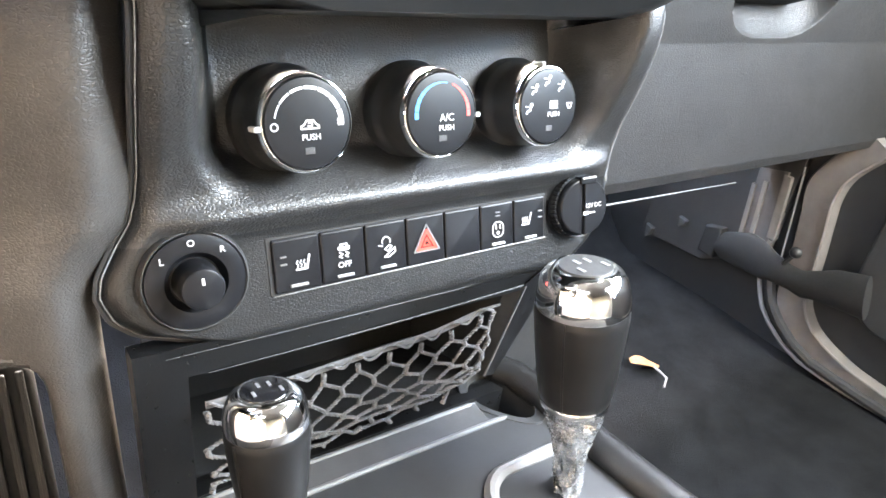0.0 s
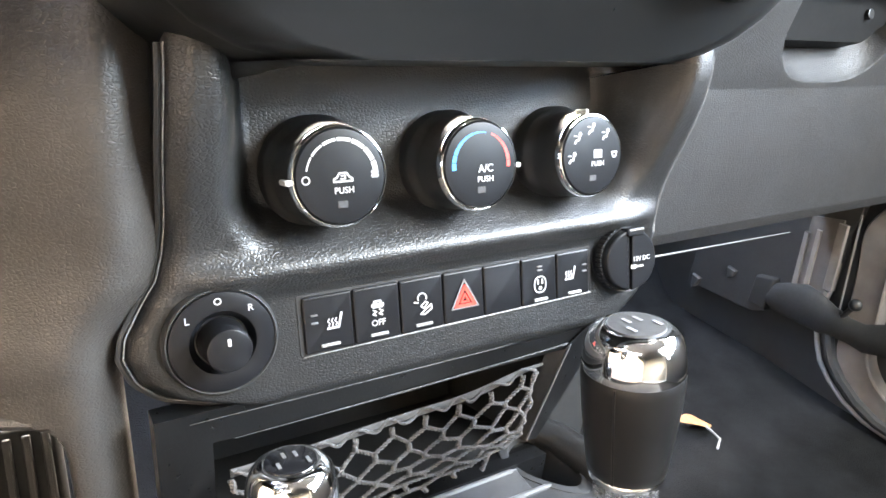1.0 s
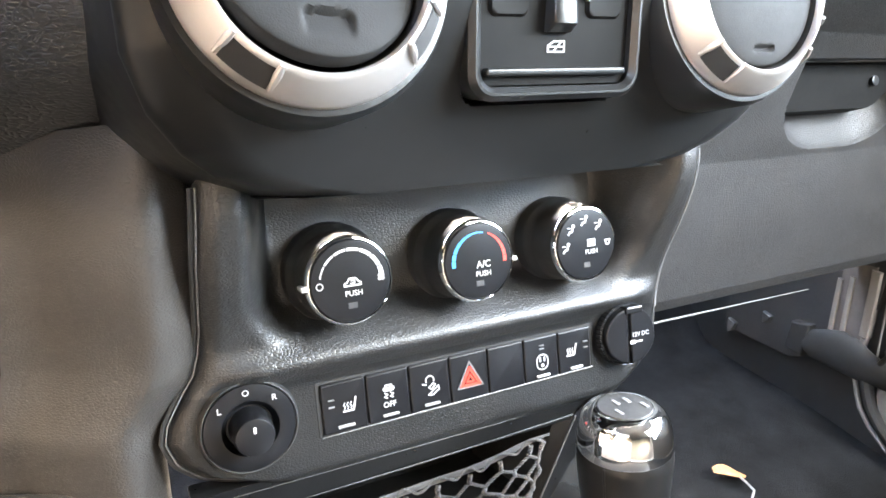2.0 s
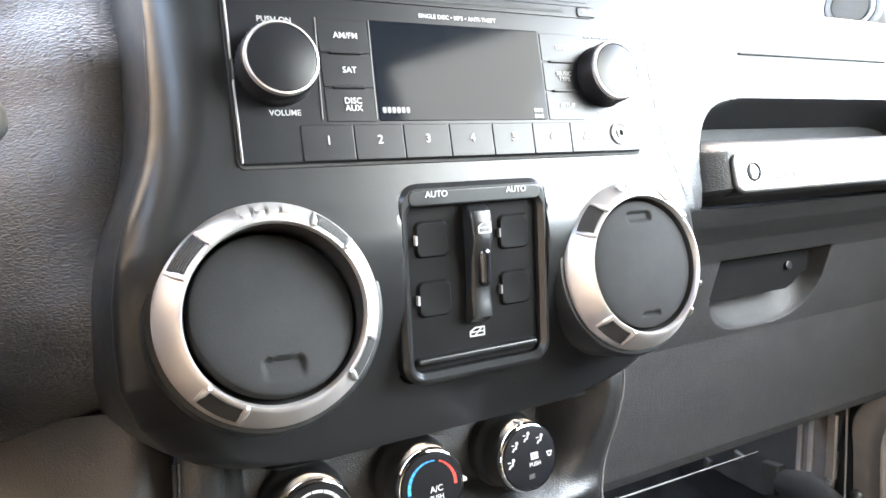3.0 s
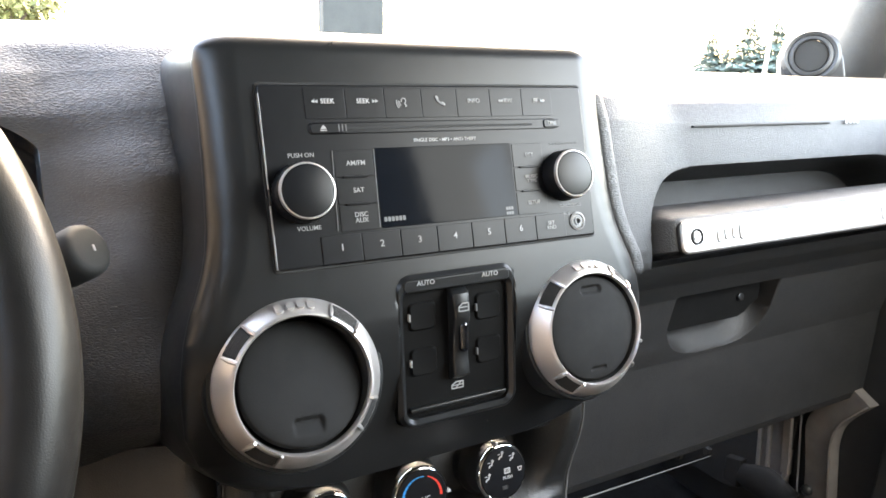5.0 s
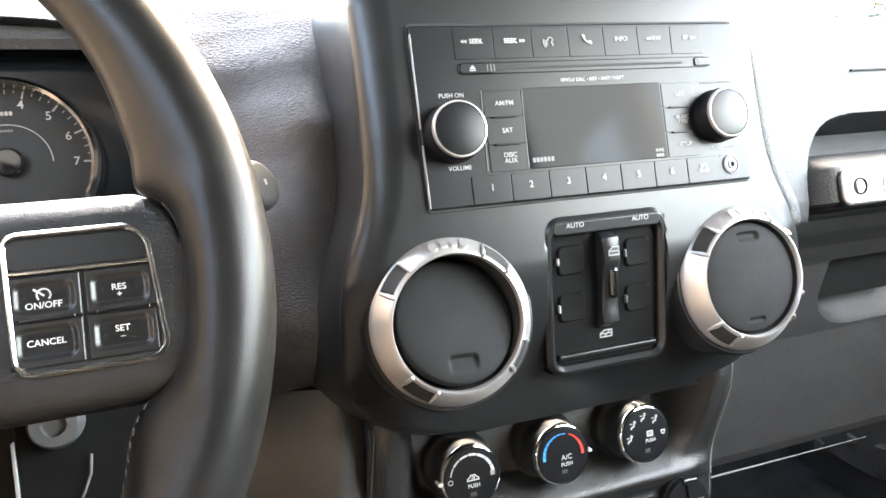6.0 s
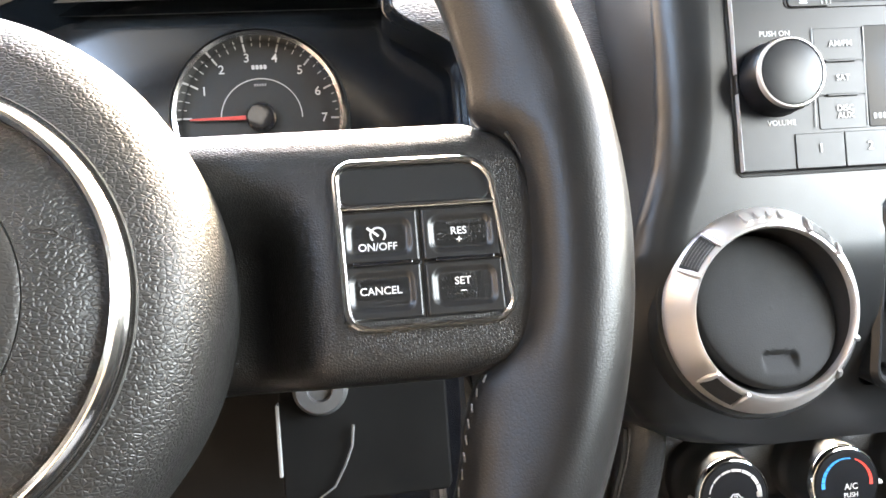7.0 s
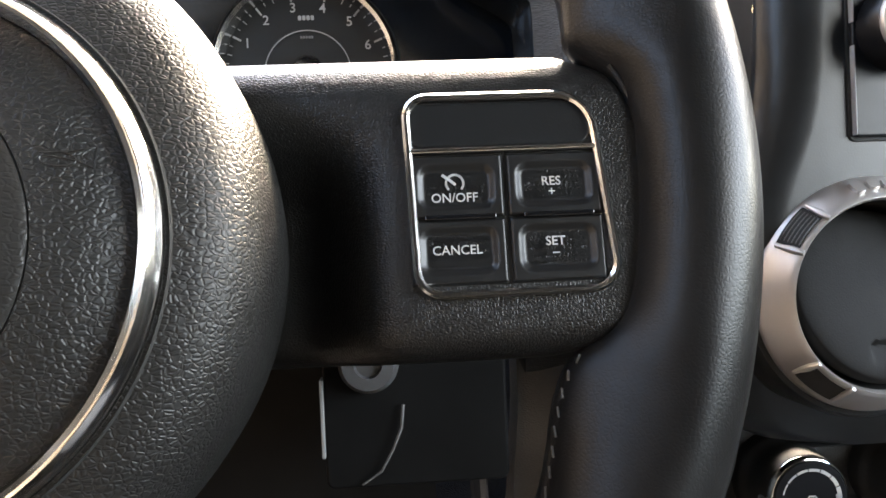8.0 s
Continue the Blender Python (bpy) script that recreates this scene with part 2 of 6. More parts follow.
def tube(path, radius, n=8, closed=False, bm=None):
    """A round bar along 3D points; radius may be a function of the share of the way."""
    bm = bm or bmesh.new()
    pts = [Vector(p) for p in path]
    m, rings = len(pts), []
    side = None
    for i, p in enumerate(pts):
        a = pts[i - 1] if i or closed else p
        b = pts[(i + 1) % m] if i < m - 1 or closed else p
        d = (b - a).normalized()
        if side is None:
            side = d.cross(Vector((0, 0, 1)) if abs(d.z) < 0.9 else Vector((1, 0, 0))).normalized()
        side = (side - d * side.dot(d)).normalized()
        up = d.cross(side)
        r = radius(i / max(1, m - 1)) if callable(radius) else radius
        rings.append([bm.verts.new(p + r * (math.cos(2 * math.pi * k / n) * side + math.sin(2 * math.pi * k / n) * up)) for k in range(n)])
    for i in range(m if closed else m - 1):
        a, b = rings[i], rings[(i + 1) % m]
        for k in range(n):
            bm.faces.new((a[k], a[(k + 1) % n], b[(k + 1) % n], b[k]))
    if not closed:
        bm.faces.new(rings[0])
        bm.faces.new(rings[-1])
    return bm


def sheet(fn, nu, nv, skirt=0.012, bm=None):
    """A skin over u and v from 0 to 1, with its rim turned back by skirt."""
    bm = bm or bmesh.new()
    g = [[bm.verts.new(fn(i / nu, j / nv)) for i in range(nu + 1)] for j in range(nv + 1)]
    for j in range(nv):
        for i in range(nu):
            bm.faces.new((g[j][i], g[j][i + 1], g[j + 1][i + 1], g[j + 1][i]))
    rim = g[0][:] + [g[j][nu] for j in range(1, nv + 1)] + g[nv][nu - 1::-1] + [g[j][0] for j in range(nv - 1, 0, -1)]
    low = [bm.verts.new(v.co + Vector((0, skirt, 0))) for v in rim]
    for i in range(len(rim)):
        j = (i + 1) % len(rim)
        bm.faces.new((rim[i], rim[j], low[j], low[i]))
    return bm


def ribbon(bm, pts, width, y=-0.0002, thick=0.0003, closed=False):
    """A flat printed stroke along (x, z) points."""
    n = len(pts)
    for i in range(n if closed else n - 1):
        (ax, az), (bx, bz) = pts[i], pts[(i + 1) % n]
        dx, dz = bx - ax, bz - az
        k = math.hypot(dx, dz) or 1
        ex, ez = dx / k * width * 0.35, dz / k * width * 0.35
        nx, nz = -dz / k * width / 2, dx / k * width / 2
        quad = [(ax - ex - nx, az - ez - nz), (bx + ex - nx, bz + ez - nz), (bx + ex + nx, bz + ez + nz), (ax - ex + nx, az - ez + nz)]
        loft([[(x, y + thick, z) for x, z in quad], [(x, y, z) for x, z in quad]], False, True, bm)
    return bm


def arc(cx, cz, r, a0, a1, n=16):
    return [(cx + r * math.cos(radians(a0 + (a1 - a0) * i / n)), cz + r * math.sin(radians(a0 + (a1 - a0) * i / n))) for i in range(n + 1)]


def lettering(name, body, size, x, z, y, mat, parent, align="CENTER", spin=0.0, label=""):
    """Raised print with the built-in font, facing -y."""
    cu = bpy.data.curves.new(name, "FONT")
    cu.body, cu.size, cu.extrude = body, size, 0.0001
    cu.align_x, cu.align_y, cu.space_line = align, "CENTER", 0.85
    cu.resolution_u, cu.offset = 3, size * 0.006
    tmp = bpy.data.objects.new(name, cu)
    me = bpy.data.meshes.new_from_object(tmp)
    bpy.data.objects.remove(tmp)
    me.transform(pose(x, y, z) @ pose(0, 0, 0, 0, spin, 0) @ pose(0, 0, 0, 90))
    me.materials.clear()
    me.materials.append(mat)
    ob = new(name, me)
    ob.parent = parent
    if label:
        tagged(ob, label)
    return ob


def bars(name, x, z, w, h, count, y, mat, parent, lines=1):
    """Plain bars in the size of a line of writing that cannot be read."""
    bm = bmesh.new()
    for k in range(lines):
        for i in range(count):
            cx = x + (i - (count - 1) / 2) * w / count
            plate(rrect(cx, z - k * h * 1.5, w / count * 0.78, h, h * 0.2, 2), y, y + 0.0003, 0.0001, 1, bm)
    return part(name, bm, mat, parent)


def smoothstep(a, b, v):
    t = min(1.0, max(0.0, (v - a) / (b - a)))
    return t * t * (3 - 2 * t)


def box_distance(x, z, cx, cz, hx, hz, r):
    """Signed distance to a rounded rectangle."""
    dx, dz = abs(x - cx) - hx + r, abs(z - cz) - hz + r
    return math.hypot(max(dx, 0), max(dz, 0)) + min(max(dx, dz), 0) - r


def along(table, v):
    """Smooth value from (key, value) pairs in order of key."""
    if v <= table[0][0]:
        return table[0][1]
    for (a, p), (b, q) in zip(table, table[1:]):
        if v <= b:
            return p + (q - p) * (v - a) / (b - a)
    return table[-1][1]


# ---- centre stack: the upper facia ----
def stack_half(z):
    """Half the facia's whole width at a height."""
    return along([(-0.147, 0.108), (-0.142, 0.134), (-0.135, 0.150), (-0.125, 0.163), (-0.110, 0.174), (-0.09, 0.1805), (-0.07, 0.181), (-0.052, 0.180), (-0.035, 0.177), (-0.020, 0.1725), (-0.008, 0.1675),
                  (0.004, 0.1630), (0.016, 0.1600), (0.03, 0.1580), (0.06, 0.1563), (0.09, 0.1555), (0.124, 0.1556), (0.132, 0.1545), (0.137, 0.1525), (0.140, 0.1495), (0.1425, 0.1455), (0.144, 0.1410)], z)


def stack_face(z):
    """How far the facia has curved back at a height."""
    low = max(0.0, (-0.035 - z) / 0.112)
    high = max(0.0, (z - 0.127) / 0.017)
    return 0.055 * low ** 1.7 + 0.012 * high ** 2.4


stack = thing("center_stack", at(-0.003, 0, 0), "black moulded plastic centre console facia with waisted outline", "dashboard console", kind="structure")


def facia(u, v):
    z = -0.147 + 0.291 * v
    w = stack_half(z)
    s = 2 * u - 1
    s = math.copysign(1 - (1 - abs(s)) ** 1.35, s)
    front = w - 0.011
    q = max(0.0, (abs(s) * front - (front - 0.023)) / 0.023)
    d = box_distance(s * front, z, 0.003, -0.063, 0.0436, 0.0498, 0.009)
    return s * front, stack_face(z) + 0.014 * (1 - math.sqrt(max(0.0, 1 - q ** 1.75))) + 0.026 * (1 - smoothstep(-0.004, 0.0, d)), z


bm = sheet(facia, 340, 240, 0.0)
# round holes behind the two air vents
gone = [f for f in bm.faces if min(math.hypot(f.calc_center_median().x + 0.1060, f.calc_center_median().z + 0.0650), math.hypot(f.calc_center_median().x - 0.1055, f.calc_center_median().z + 0.0665)) < 0.0395]
bmesh.ops.delete(bm, geom=gone, context="FACES")
part("facia", bm, FACIA, stack)
for sgn in (-1, 1):
    def flank(u, v, sgn=sgn):
        z = -0.147 + 0.291 * v
        w = stack_half(z)
        y = stack_face(z) + 0.014 + u * 0.116
        r = max(0.0, (y - 0.0118) / 0.13)
        rise = 0.005 * math.sin(min(1, r * 2.5) * math.pi / 2) + 0.026 * r - 0.010 * min(1, 3 * r)
        return sgn * (w - 0.011 + 0.022 * u ** 0.8), y, z + rise * smoothstep(0.90, 1.0, v)
    part("side_wall", sheet(flank, 10, 60, 0.0), FACIA, stack)


def under(u, v):
    s = 2 * u - 1
    return s * (0.10 + 0.05 * v), 0.055 + 0.075 * v, -0.147 + 0.006 * v


part("underside", sheet(under, 20, 6, 0.0), BLACK, stack)


def roll_top(u, v):
    s = 2 * u - 1
    q = max(0.0, (abs(s) * 0.130 - 0.107) / 0.023)
    y0 = stack_face(0.144) + 0.014 * (1 - math.sqrt(max(0.0, 1 - q ** 1.75)))
    y = y0 + (stack_face(0.144) + 0.130 - y0) * v
    r = max(0.0, (y - 0.0118) / 0.13)
    fall = 0.010 * max(0.0, (abs(s) - 0.80) / 0.20) ** 2
    return s * (0.1300 + 0.022 * v ** 0.8), y, 0.1440 + 0.005 * math.sin(min(1, r * 2.5) * math.pi / 2) + 0.026 * r - fall * min(1, 3 * r)


part("top", sheet(roll_top, 40, 30, 0.0), VINYL_FINE, stack)

# ---- radio ----
radio = thing("car_radio", at(0, 0, 0), "black double-height car radio with disc slot and display", "radio")
part("surround", plate(rrect(0, 0.054, 0.2345, 0.111, 0.003), -0.0008, 0.006, 0.0004), DARK, radio)
part("faceplate", plate(rrect(0, 0.054, 0.2315, 0.1075, 0.002), -0.0026, 0.004, 0.0009), RADIO, radio)
part("edge_trim", plate(rrect(-0.1156, 0.075, 0.0006, 0.055, 0.0002), -0.0034, 0, 0.0002), GREYPRINT, radio, "worn pale edge")
part("edge_trim", plate(rrect(-0.1156, 0.0195, 0.0006, 0.037, 0.0002), -0.0034, 0, 0.0002), GREYPRINT, radio, "worn pale edge")
PITCH = 0.02555
top_words = ["SEEK", "SEEK", "", "", "INFO", "RW", "FF"]
for i in range(7):
    cx = -0.0896 + PITCH * (i + 0.5)
    b = part("button", plate(rrect(cx, 0.0965, PITCH - 0.0005, 0.0185, 0.0008), -0.0030, -0.002, 0.0002), RADIO, radio)
    if top_words[i]:
        lettering("print", top_words[i], 0.0041, cx + (0.0015, -0.0015, 0, 0, 0, 0.0015, -0.0012)[i], 0.0975, -0.0036, GREYPRINT if i > 3 else WHITE, b)
    bm = bmesh.new()
    if i in (0, 5):
        for k in range(2):
            tx = cx - 0.0085 + 0.002 * k + (0.0018 if i == 5 else 0)
            loft([[(tx, -0.0036, 0.0975), (tx + 0.002, -0.0036, 0.0987), (tx + 0.002, -0.0036, 0.0963)], [(tx, -0.0038, 0.0975), (tx + 0.002, -0.0038, 0.0987), (tx + 0.002, -0.0038, 0.0963)]], False, True, bm)
    elif i in (1, 6):
        for k in range(2):
            tx = cx + 0.0045 + 0.002 * k - (0.0018 if i == 6 else 0)
            loft([[(tx, -0.0036, 0.0987), (tx + 0.002, -0.0036, 0.0975), (tx, -0.0036, 0.0963)], [(tx, -0.0038, 0.0987), (tx + 0.002, -0.0038, 0.0975), (tx, -0.0038, 0.0963)]], False, True, bm)
    elif i == 2:
        ribbon(bm, arc(cx, 0.0977, 0.0016, -60, 200, 8), 0.0005, -0.0038)
        ribbon(bm, [(cx + 0.0005, 0.0962), (cx + 0.0018, 0.0945), (cx + 0.001, 0.0940)], 0.0006, -0.0038)
        for r in (0.0025, 0.0036, 0.0047):
            ribbon(bm, arc(cx - 0.0002, 0.0965, r, 160, 225, 5), 0.00045, -0.0038)
    elif i == 3:
        ribbon(bm, arc(cx + 0.0030, 0.1005, 0.0050, 185, 268, 8), 0.0012, -0.0038)
        ribbon(bm, [(cx - 0.0022, 0.1000), (cx - 0.0014, 0.0994)], 0.0016, -0.0038)
        ribbon(bm, [(cx + 0.0022, 0.0962), (cx + 0.0032, 0.0952)], 0.0016, -0.0038)
    if len(bm.verts):
        part("symbol", bm, SOFTWHITE if i < 4 else GREYPRINT, b)
    else:
        bm.free()
part("slot_lip", plate(rrect(0.0015, 0.0815, 0.181, 0.0072, 0.0030), -0.0031, -0.001, 0.0006), RADIO, radio)
part("disc_slot", plate(rrect(-0.0005, 0.0812, 0.142, 0.0016, 0.0006), -0.0033, -0.001, 0.0001), DARK, radio)
eject = part("eject_button", plate(rrect(-0.0765, 0.0815, 0.022, 0.0062, 0.002), -0.0038, -0.001, 0.0005), RADIO, radio)
bm = loft([[(-0.0816, -0.0039, 0.0810), (-0.0776, -0.0039, 0.0810), (-0.0796, -0.0039, 0.0834)], [(-0.0816, -0.0041, 0.0810), (-0.0776, -0.0041, 0.0810), (-0.0796, -0.0041, 0.0834)]])
ribbon(bm, [(-0.0814, 0.0802), (-0.0778, 0.0802)], 0.0006, -0.0041)
part("symbol", bm, SOFTWHITE, eject)
bm = bmesh.new()
for k in range(3):
    ribbon(bm, [(-0.0700 + 0.0022 * k, 0.0796), (-0.0700 + 0.0022 * k, 0.0834)], 0.0006, -0.0041)
part("ridges", bm, DIMPRINT, eject)
timer = part("time_button", plate(rrect(0.0868, 0.0815, 0.0135, 0.0056, 0.0015), -0.0040, -0.001, 0.0005), RADIO, radio)
lettering("print", "TIME", 0.0036, 0.0868, 0.0815, -0.0042, GREYPRINT, timer)
lettering("print", "SINGLE DISC • MP3 • ANTI-THEFT", 0.0031, 0.0015, 0.0727, -0.0028, SOFTWHITE, radio)
part("display", plate(rrect(0.0007, 0.044, 0.1000, 0.0495, 0.0012), -0.0030, -0.001, 0.0003), SCREEN, radio, "dark switched-off display glass")
for side, words in ((-1, ("AM/FM", "SAT", "DISC\nAUX")), (1, ("LIST", "MUSIC\nTYPE", "SETUP"))):
    cx = -0.0628 if side < 0 else 0.0640
    for k, word in enumerate(words):
        cz = 0.0600 - 0.0165 * k
        b = part("button", plate(rrect(cx, cz, 0.0248, 0.0158, 0.0008), -0.0030, -0.001, 0.0002), RADIO, radio)
        lettering("print", word, 0.0041 if side < 0 else 0.0036, cx + 0.001, cz, -0.0036, SOFTWHITE if side < 0 else GREYPRINT, b)
        if k:
            part("ridge", plate(rrect(cx, cz + 0.0083, 0.0160, 0.0013, 0.0006), -0.0042, -0.002, 0.0004), RADIO, radio)
for i in range(7):
    cx = -0.0888 + PITCH * (i + 0.5)
    b = part("button", plate(rrect(cx, 0.0092, PITCH - 0.0005, 0.0168, 0.0008), -0.0032, -0.001, 0.0003), RADIO, radio)
    lettering("print", ("1", "2", "3", "4", "5", "6", "SET\nRND")[i], 0.0060 if i < 6 else 0.0037, cx, 0.0100, -0.0038, SOFTWHITE if i < 6 else GREYPRINT, b)
bm = lathe([(0.0066, 0.001), (0.0066, -0.0036), (0.0052, -0.0040), (0.0046, -0.0034), (0.0028, -0.0034), (0.0028, -0.0042), (0.0018, -0.0042), (0.0018, 0.001)], 24)
bm.transform(Matrix.Translation((0.1006, 0, 0.0110)))
part("audio_jack", bm, DIMPRINT, radio, "round audio socket")
lettering("print", "PUSH ON", 0.0037, -0.0947, 0.0660, -0.0028, GREYPRINT, radio)
lettering("print", "VOLUME", 0.0037, -0.0945, 0.0232, -0.0028, GREYPRINT, radio)
lettering("print", "TUNE/SCROLL", 0.0030, 0.0960, 0.0228, -0.0028, DIMPRINT, radio)
lettering("print", "AUX", 0.0026, 0.0920, 0.0172, -0.0028, DIMPRINT, radio)
bars("print_bars", 0.0960, 0.0672, 0.026, 0.0013, 9, -0.0029, PEDALRIB, radio)
bars("logo_bars", -0.0400, 0.0245, 0.0150, 0.0030, 6, -0.0033, DIMPRINT, radio)
bars("logo_bars", 0.0446, 0.0245, 0.0062, 0.0022, 3, -0.0033, DIMPRINT, radio, 2)
for x0, x1 in ((-0.0757, -0.0775), (-0.0492, -0.0505)):
    bm = bmesh.new()
    ribbon(bm, [(x0, 0.0680), (x1, 0.0203)], 0.0004, -0.0034)
    part("seam_line", bm, DIMPRINT, radio, "thin pale seam")
for side in (-1, 1):
    bm = lathe([(0.0178, 0.001), (0.0178, -0.004), (0.0172, -0.006), (0.0172, -0.0135), (0.0166, -0.0145)], 72)
    for v in bm.verts:
        if v.co.y < -0.004 and v.co.y > -0.014:
            a = math.atan2(v.co.z, v.co.x)
            k = 1 + 0.012 * math.cos(36 * a)
            v.co.x, v.co.z = v.co.x * k, v.co.z * k
    m = Matrix.Translation((side * 0.0945 - 0.002, 0, 0.0440))
    bm.transform(m)
    knob = part("volume_knob" if side < 0 else "tuning_knob", bm, RADIO, radio)
    bm = lathe([(0.0164, -0.0135), (0.0165, -0.0152), (0.0160, -0.0166), (0.0153, -0.0168), (0.0150, -0.0150)], 64)
    bm.transform(m)
    part("ring", bm, SILVER, knob, "chrome ring")
    bm = lathe([(0.0152, -0.0150), (0.0150, -0.0162), (0.0140, -0.0165), (0.0, -0.0166)], 48)
    bm.transform(m)
    part("cap", bm, RADIO, knob)

# ---- round air vents ----
def air_vent(x, z, tilt_x, tilt_z, sunk, spin, wide, notches, label):
    v = thing("air_vent", at(x, 0.002, z), label, "air vent", "dashboard air vents")
    part("boss", lathe([(0.0545, 0.050), (0.0540, 0.006), (0.0520, 0.0015), (0.0490, 0.001), (0.0400, 0.002)], 72), SATIN, v)
    part("ring", lathe([(0.0495, 0.006), (0.0498, 0.0005), (0.0490, -0.0022), (0.0420, -0.0105), (0.0408, -0.0120), (0.0397, -0.0124), (0.0388, -0.0110), (0.0387, -0.0090)], 96), SILVER, v, "satin silver trim ring")
    part("throat", lathe([(0.0388, -0.0092), (0.0384, 0.000), (0.0384, 0.030), (0.0, 0.031)], 64), DARK, v)
    for a in (50, 140, 232, 326):
        def on_ring(u, w, a=a):
            r, g = 0.0419 + 0.0062 * u, radians(a - 11 + 22 * w)
            return r * math.cos(g), -0.0111 + (r - 0.0420) * 1.186, r * math.sin(g)
        slot = part("slot", sheet(on_ring, 4, 10, 0.0), DARK, v, "dark ribbed slot in the ring")
        if a < 180 and x < 0:
            bm = bmesh.new()
            for k in range(6):
                rr = 0.0425 + 0.0010 * k
                tube([(rr * math.cos(radians(a - 9 + 3 * i)), -0.0112 + (rr - 0.0420) * 1.186, rr * math.sin(radians(a - 9 + 3 * i))) for i in range(7)], 0.00026, 5, bm=bm)
            part("rib", bm, KNEE, slot)
        for s in (-1, 1):
            g = radians(a + s * 12.5)
            bm = bmesh.new()
            path = [((0.0405 + 0.0075 * i / 5) * math.cos(g), -0.0132 + 0.0092 * i / 5, (0.0405 + 0.0075 * i / 5) * math.sin(g)) for i in range(6)]
            tube(path, lambda t: 0.0007 + 0.0009 * math.sin(math.pi * min(1, t + 0.1)), 8, bm=bm)
            part("fin", bm, SILVER, v)
    for da, h in ((-14, 0.0066), (-5.5, 0.0050), (2.0, 0.0050), (9.5, 0.0062)):
        g = radians(88 - da)
        ring = rrect(0, 0, 0.0046, h, 0.0016, 3)
        m = pose(0.0452 * math.cos(g), -0.0078, 0.0452 * math.sin(g)) @ pose(0, 0, 0, 0, 90 - math.degrees(g), 0) @ pose(0, 0, 0, -48)
        part("emblem_bar", loft([[m @ Vector((px, 0.0006, pz)) for px, pz in ring], [m @ Vector((px, -0.0010, pz)) for px, pz in ring]]), SILVER, v)
    m = pose(0, sunk, 0, tilt_x, 0, tilt_z)
    prof = [(0.0355, 0.004), (0.0358, -0.0005), (0.0350, -0.0022)] + [(0.0350 * math.cos(radians(g)), -0.0022 - 0.0035 * math.sin(radians(g))) for g in range(3, 90, 2)] + [(0.0, -0.0058)]
    bm = lathe(prof, 180)
    for vtx in bm.verts:
        if vtx.co.y < 0.0035:
            for sz in notches:
                if sz == 2:
                    vtx.co.y += 0.0020 * (1 - smoothstep(-0.0008, 0.0006, box_distance(vtx.co.x, vtx.co.z, 0, -0.0275, 0.0062, 0.0012, 0.001)))
                    continue
                d = box_distance(vtx.co.x, vtx.co.z, 0, sz * (0.0250 if sz < 0 else 0.0265), 0.0085, 0.0050 if sz < 0 else 0.0026, 0.002)
                vtx.co.y += (0.0030 if sz < 0 else 0.0022) * (1 - smoothstep(-0.0012, 0.0008, d)) * (smoothstep(0.031, 0.019, -vtx.co.z) if sz < 0 else 1)
    bm.transform(m @ pose(0, 0, 0, 0, spin, 0) @ Matrix.Diagonal((wide, 1.0, wide, 1.0)))
    part("flap", bm, FLAP, v, "black round flap with finger notches")
    return v


air_vent(-0.1090, -0.0650, -16, 6, -0.0015, 4, 1.04, (-1,), "closed round air vent with satin silver ring")
air_vent(0.1025, -0.0665, 0, 0, -0.0050, 0, 1.045, (1, 2), "closed round air vent with silver ring beside the glove box")

# ---- window switches ----
ws = thing("window_switch_panel", at(0.0000, 0.0095, -0.0620, 10, 0, 0) @ Matrix.Scale(1.02, 4), "black window switch panel with four rockers", "switch panel")
outer, inner = rrect(0, 0, 0.0885, 0.1005, 0.0115), rrect(0, -0.0020, 0.0770, 0.0850, 0.0065)
part("bezel", band(outer, inner, -0.0034, 0.014, 0.0024), FACIA, ws)
part("well", plate(rrect(0, -0.0005, 0.0780, 0.0870, 0.0055), 0.0018, 0.010, 0.0002), ROCKER, ws)
part("lower_lip", plate(rrect(0, -0.0385, 0.0720, 0.0032, 0.0012), -0.0022, 0.006, 0.0010), SATIN, ws)
top_plate = part("top_band", plate(rrect(0, 0.0432, 0.0765, 0.0075, 0.0030), -0.0040, 0.006, 0.0006), SATIN, ws)
lettering("print", "AUTO", 0.0044, -0.0235, 0.0448, -0.0046, SOFTWHITE, top_plate, spin=0)
lettering("print", "AUTO", 0.0044, 0.0230, 0.0448, -0.0046, SOFTWHITE, top_plate, spin=0)
for sx in (-1, 1):
    for sz in (0.0225, -0.0075):
        def pad(u, v, sx=sx, sz=sz):
            x, z = (u - 0.5) * 0.0200, (v - 0.5) * 0.0195
            d = box_distance(x, z, 0, 0, 0.0100, 0.0097, 0.004)
            hollow = 0.0010 * (1 - (x / 0.012) ** 2) * (1 - (z / 0.0125) ** 2)
            return sx * 0.0242 + x, -0.0004 + hollow + 0.0026 * smoothstep(-0.0016, 0.0002, d), sz + z
        r = part("rocker", sheet(pad, 26, 26, 0.003), ROCKER, ws, "black rocker with hollow face")
        # Glint on the rocker's left edge painted as a pale strip, brighter on the left pair.
        bm = plate(rrect(sx * 0.0242 - 0.0094, sz, 0.0012, 0.0050, 0.0006), -0.0006, 0.002, 0.0003)
        part("edge_glint", bm, SOFTWHITE if sx < 0 else DIMPRINT, r)
rings = []
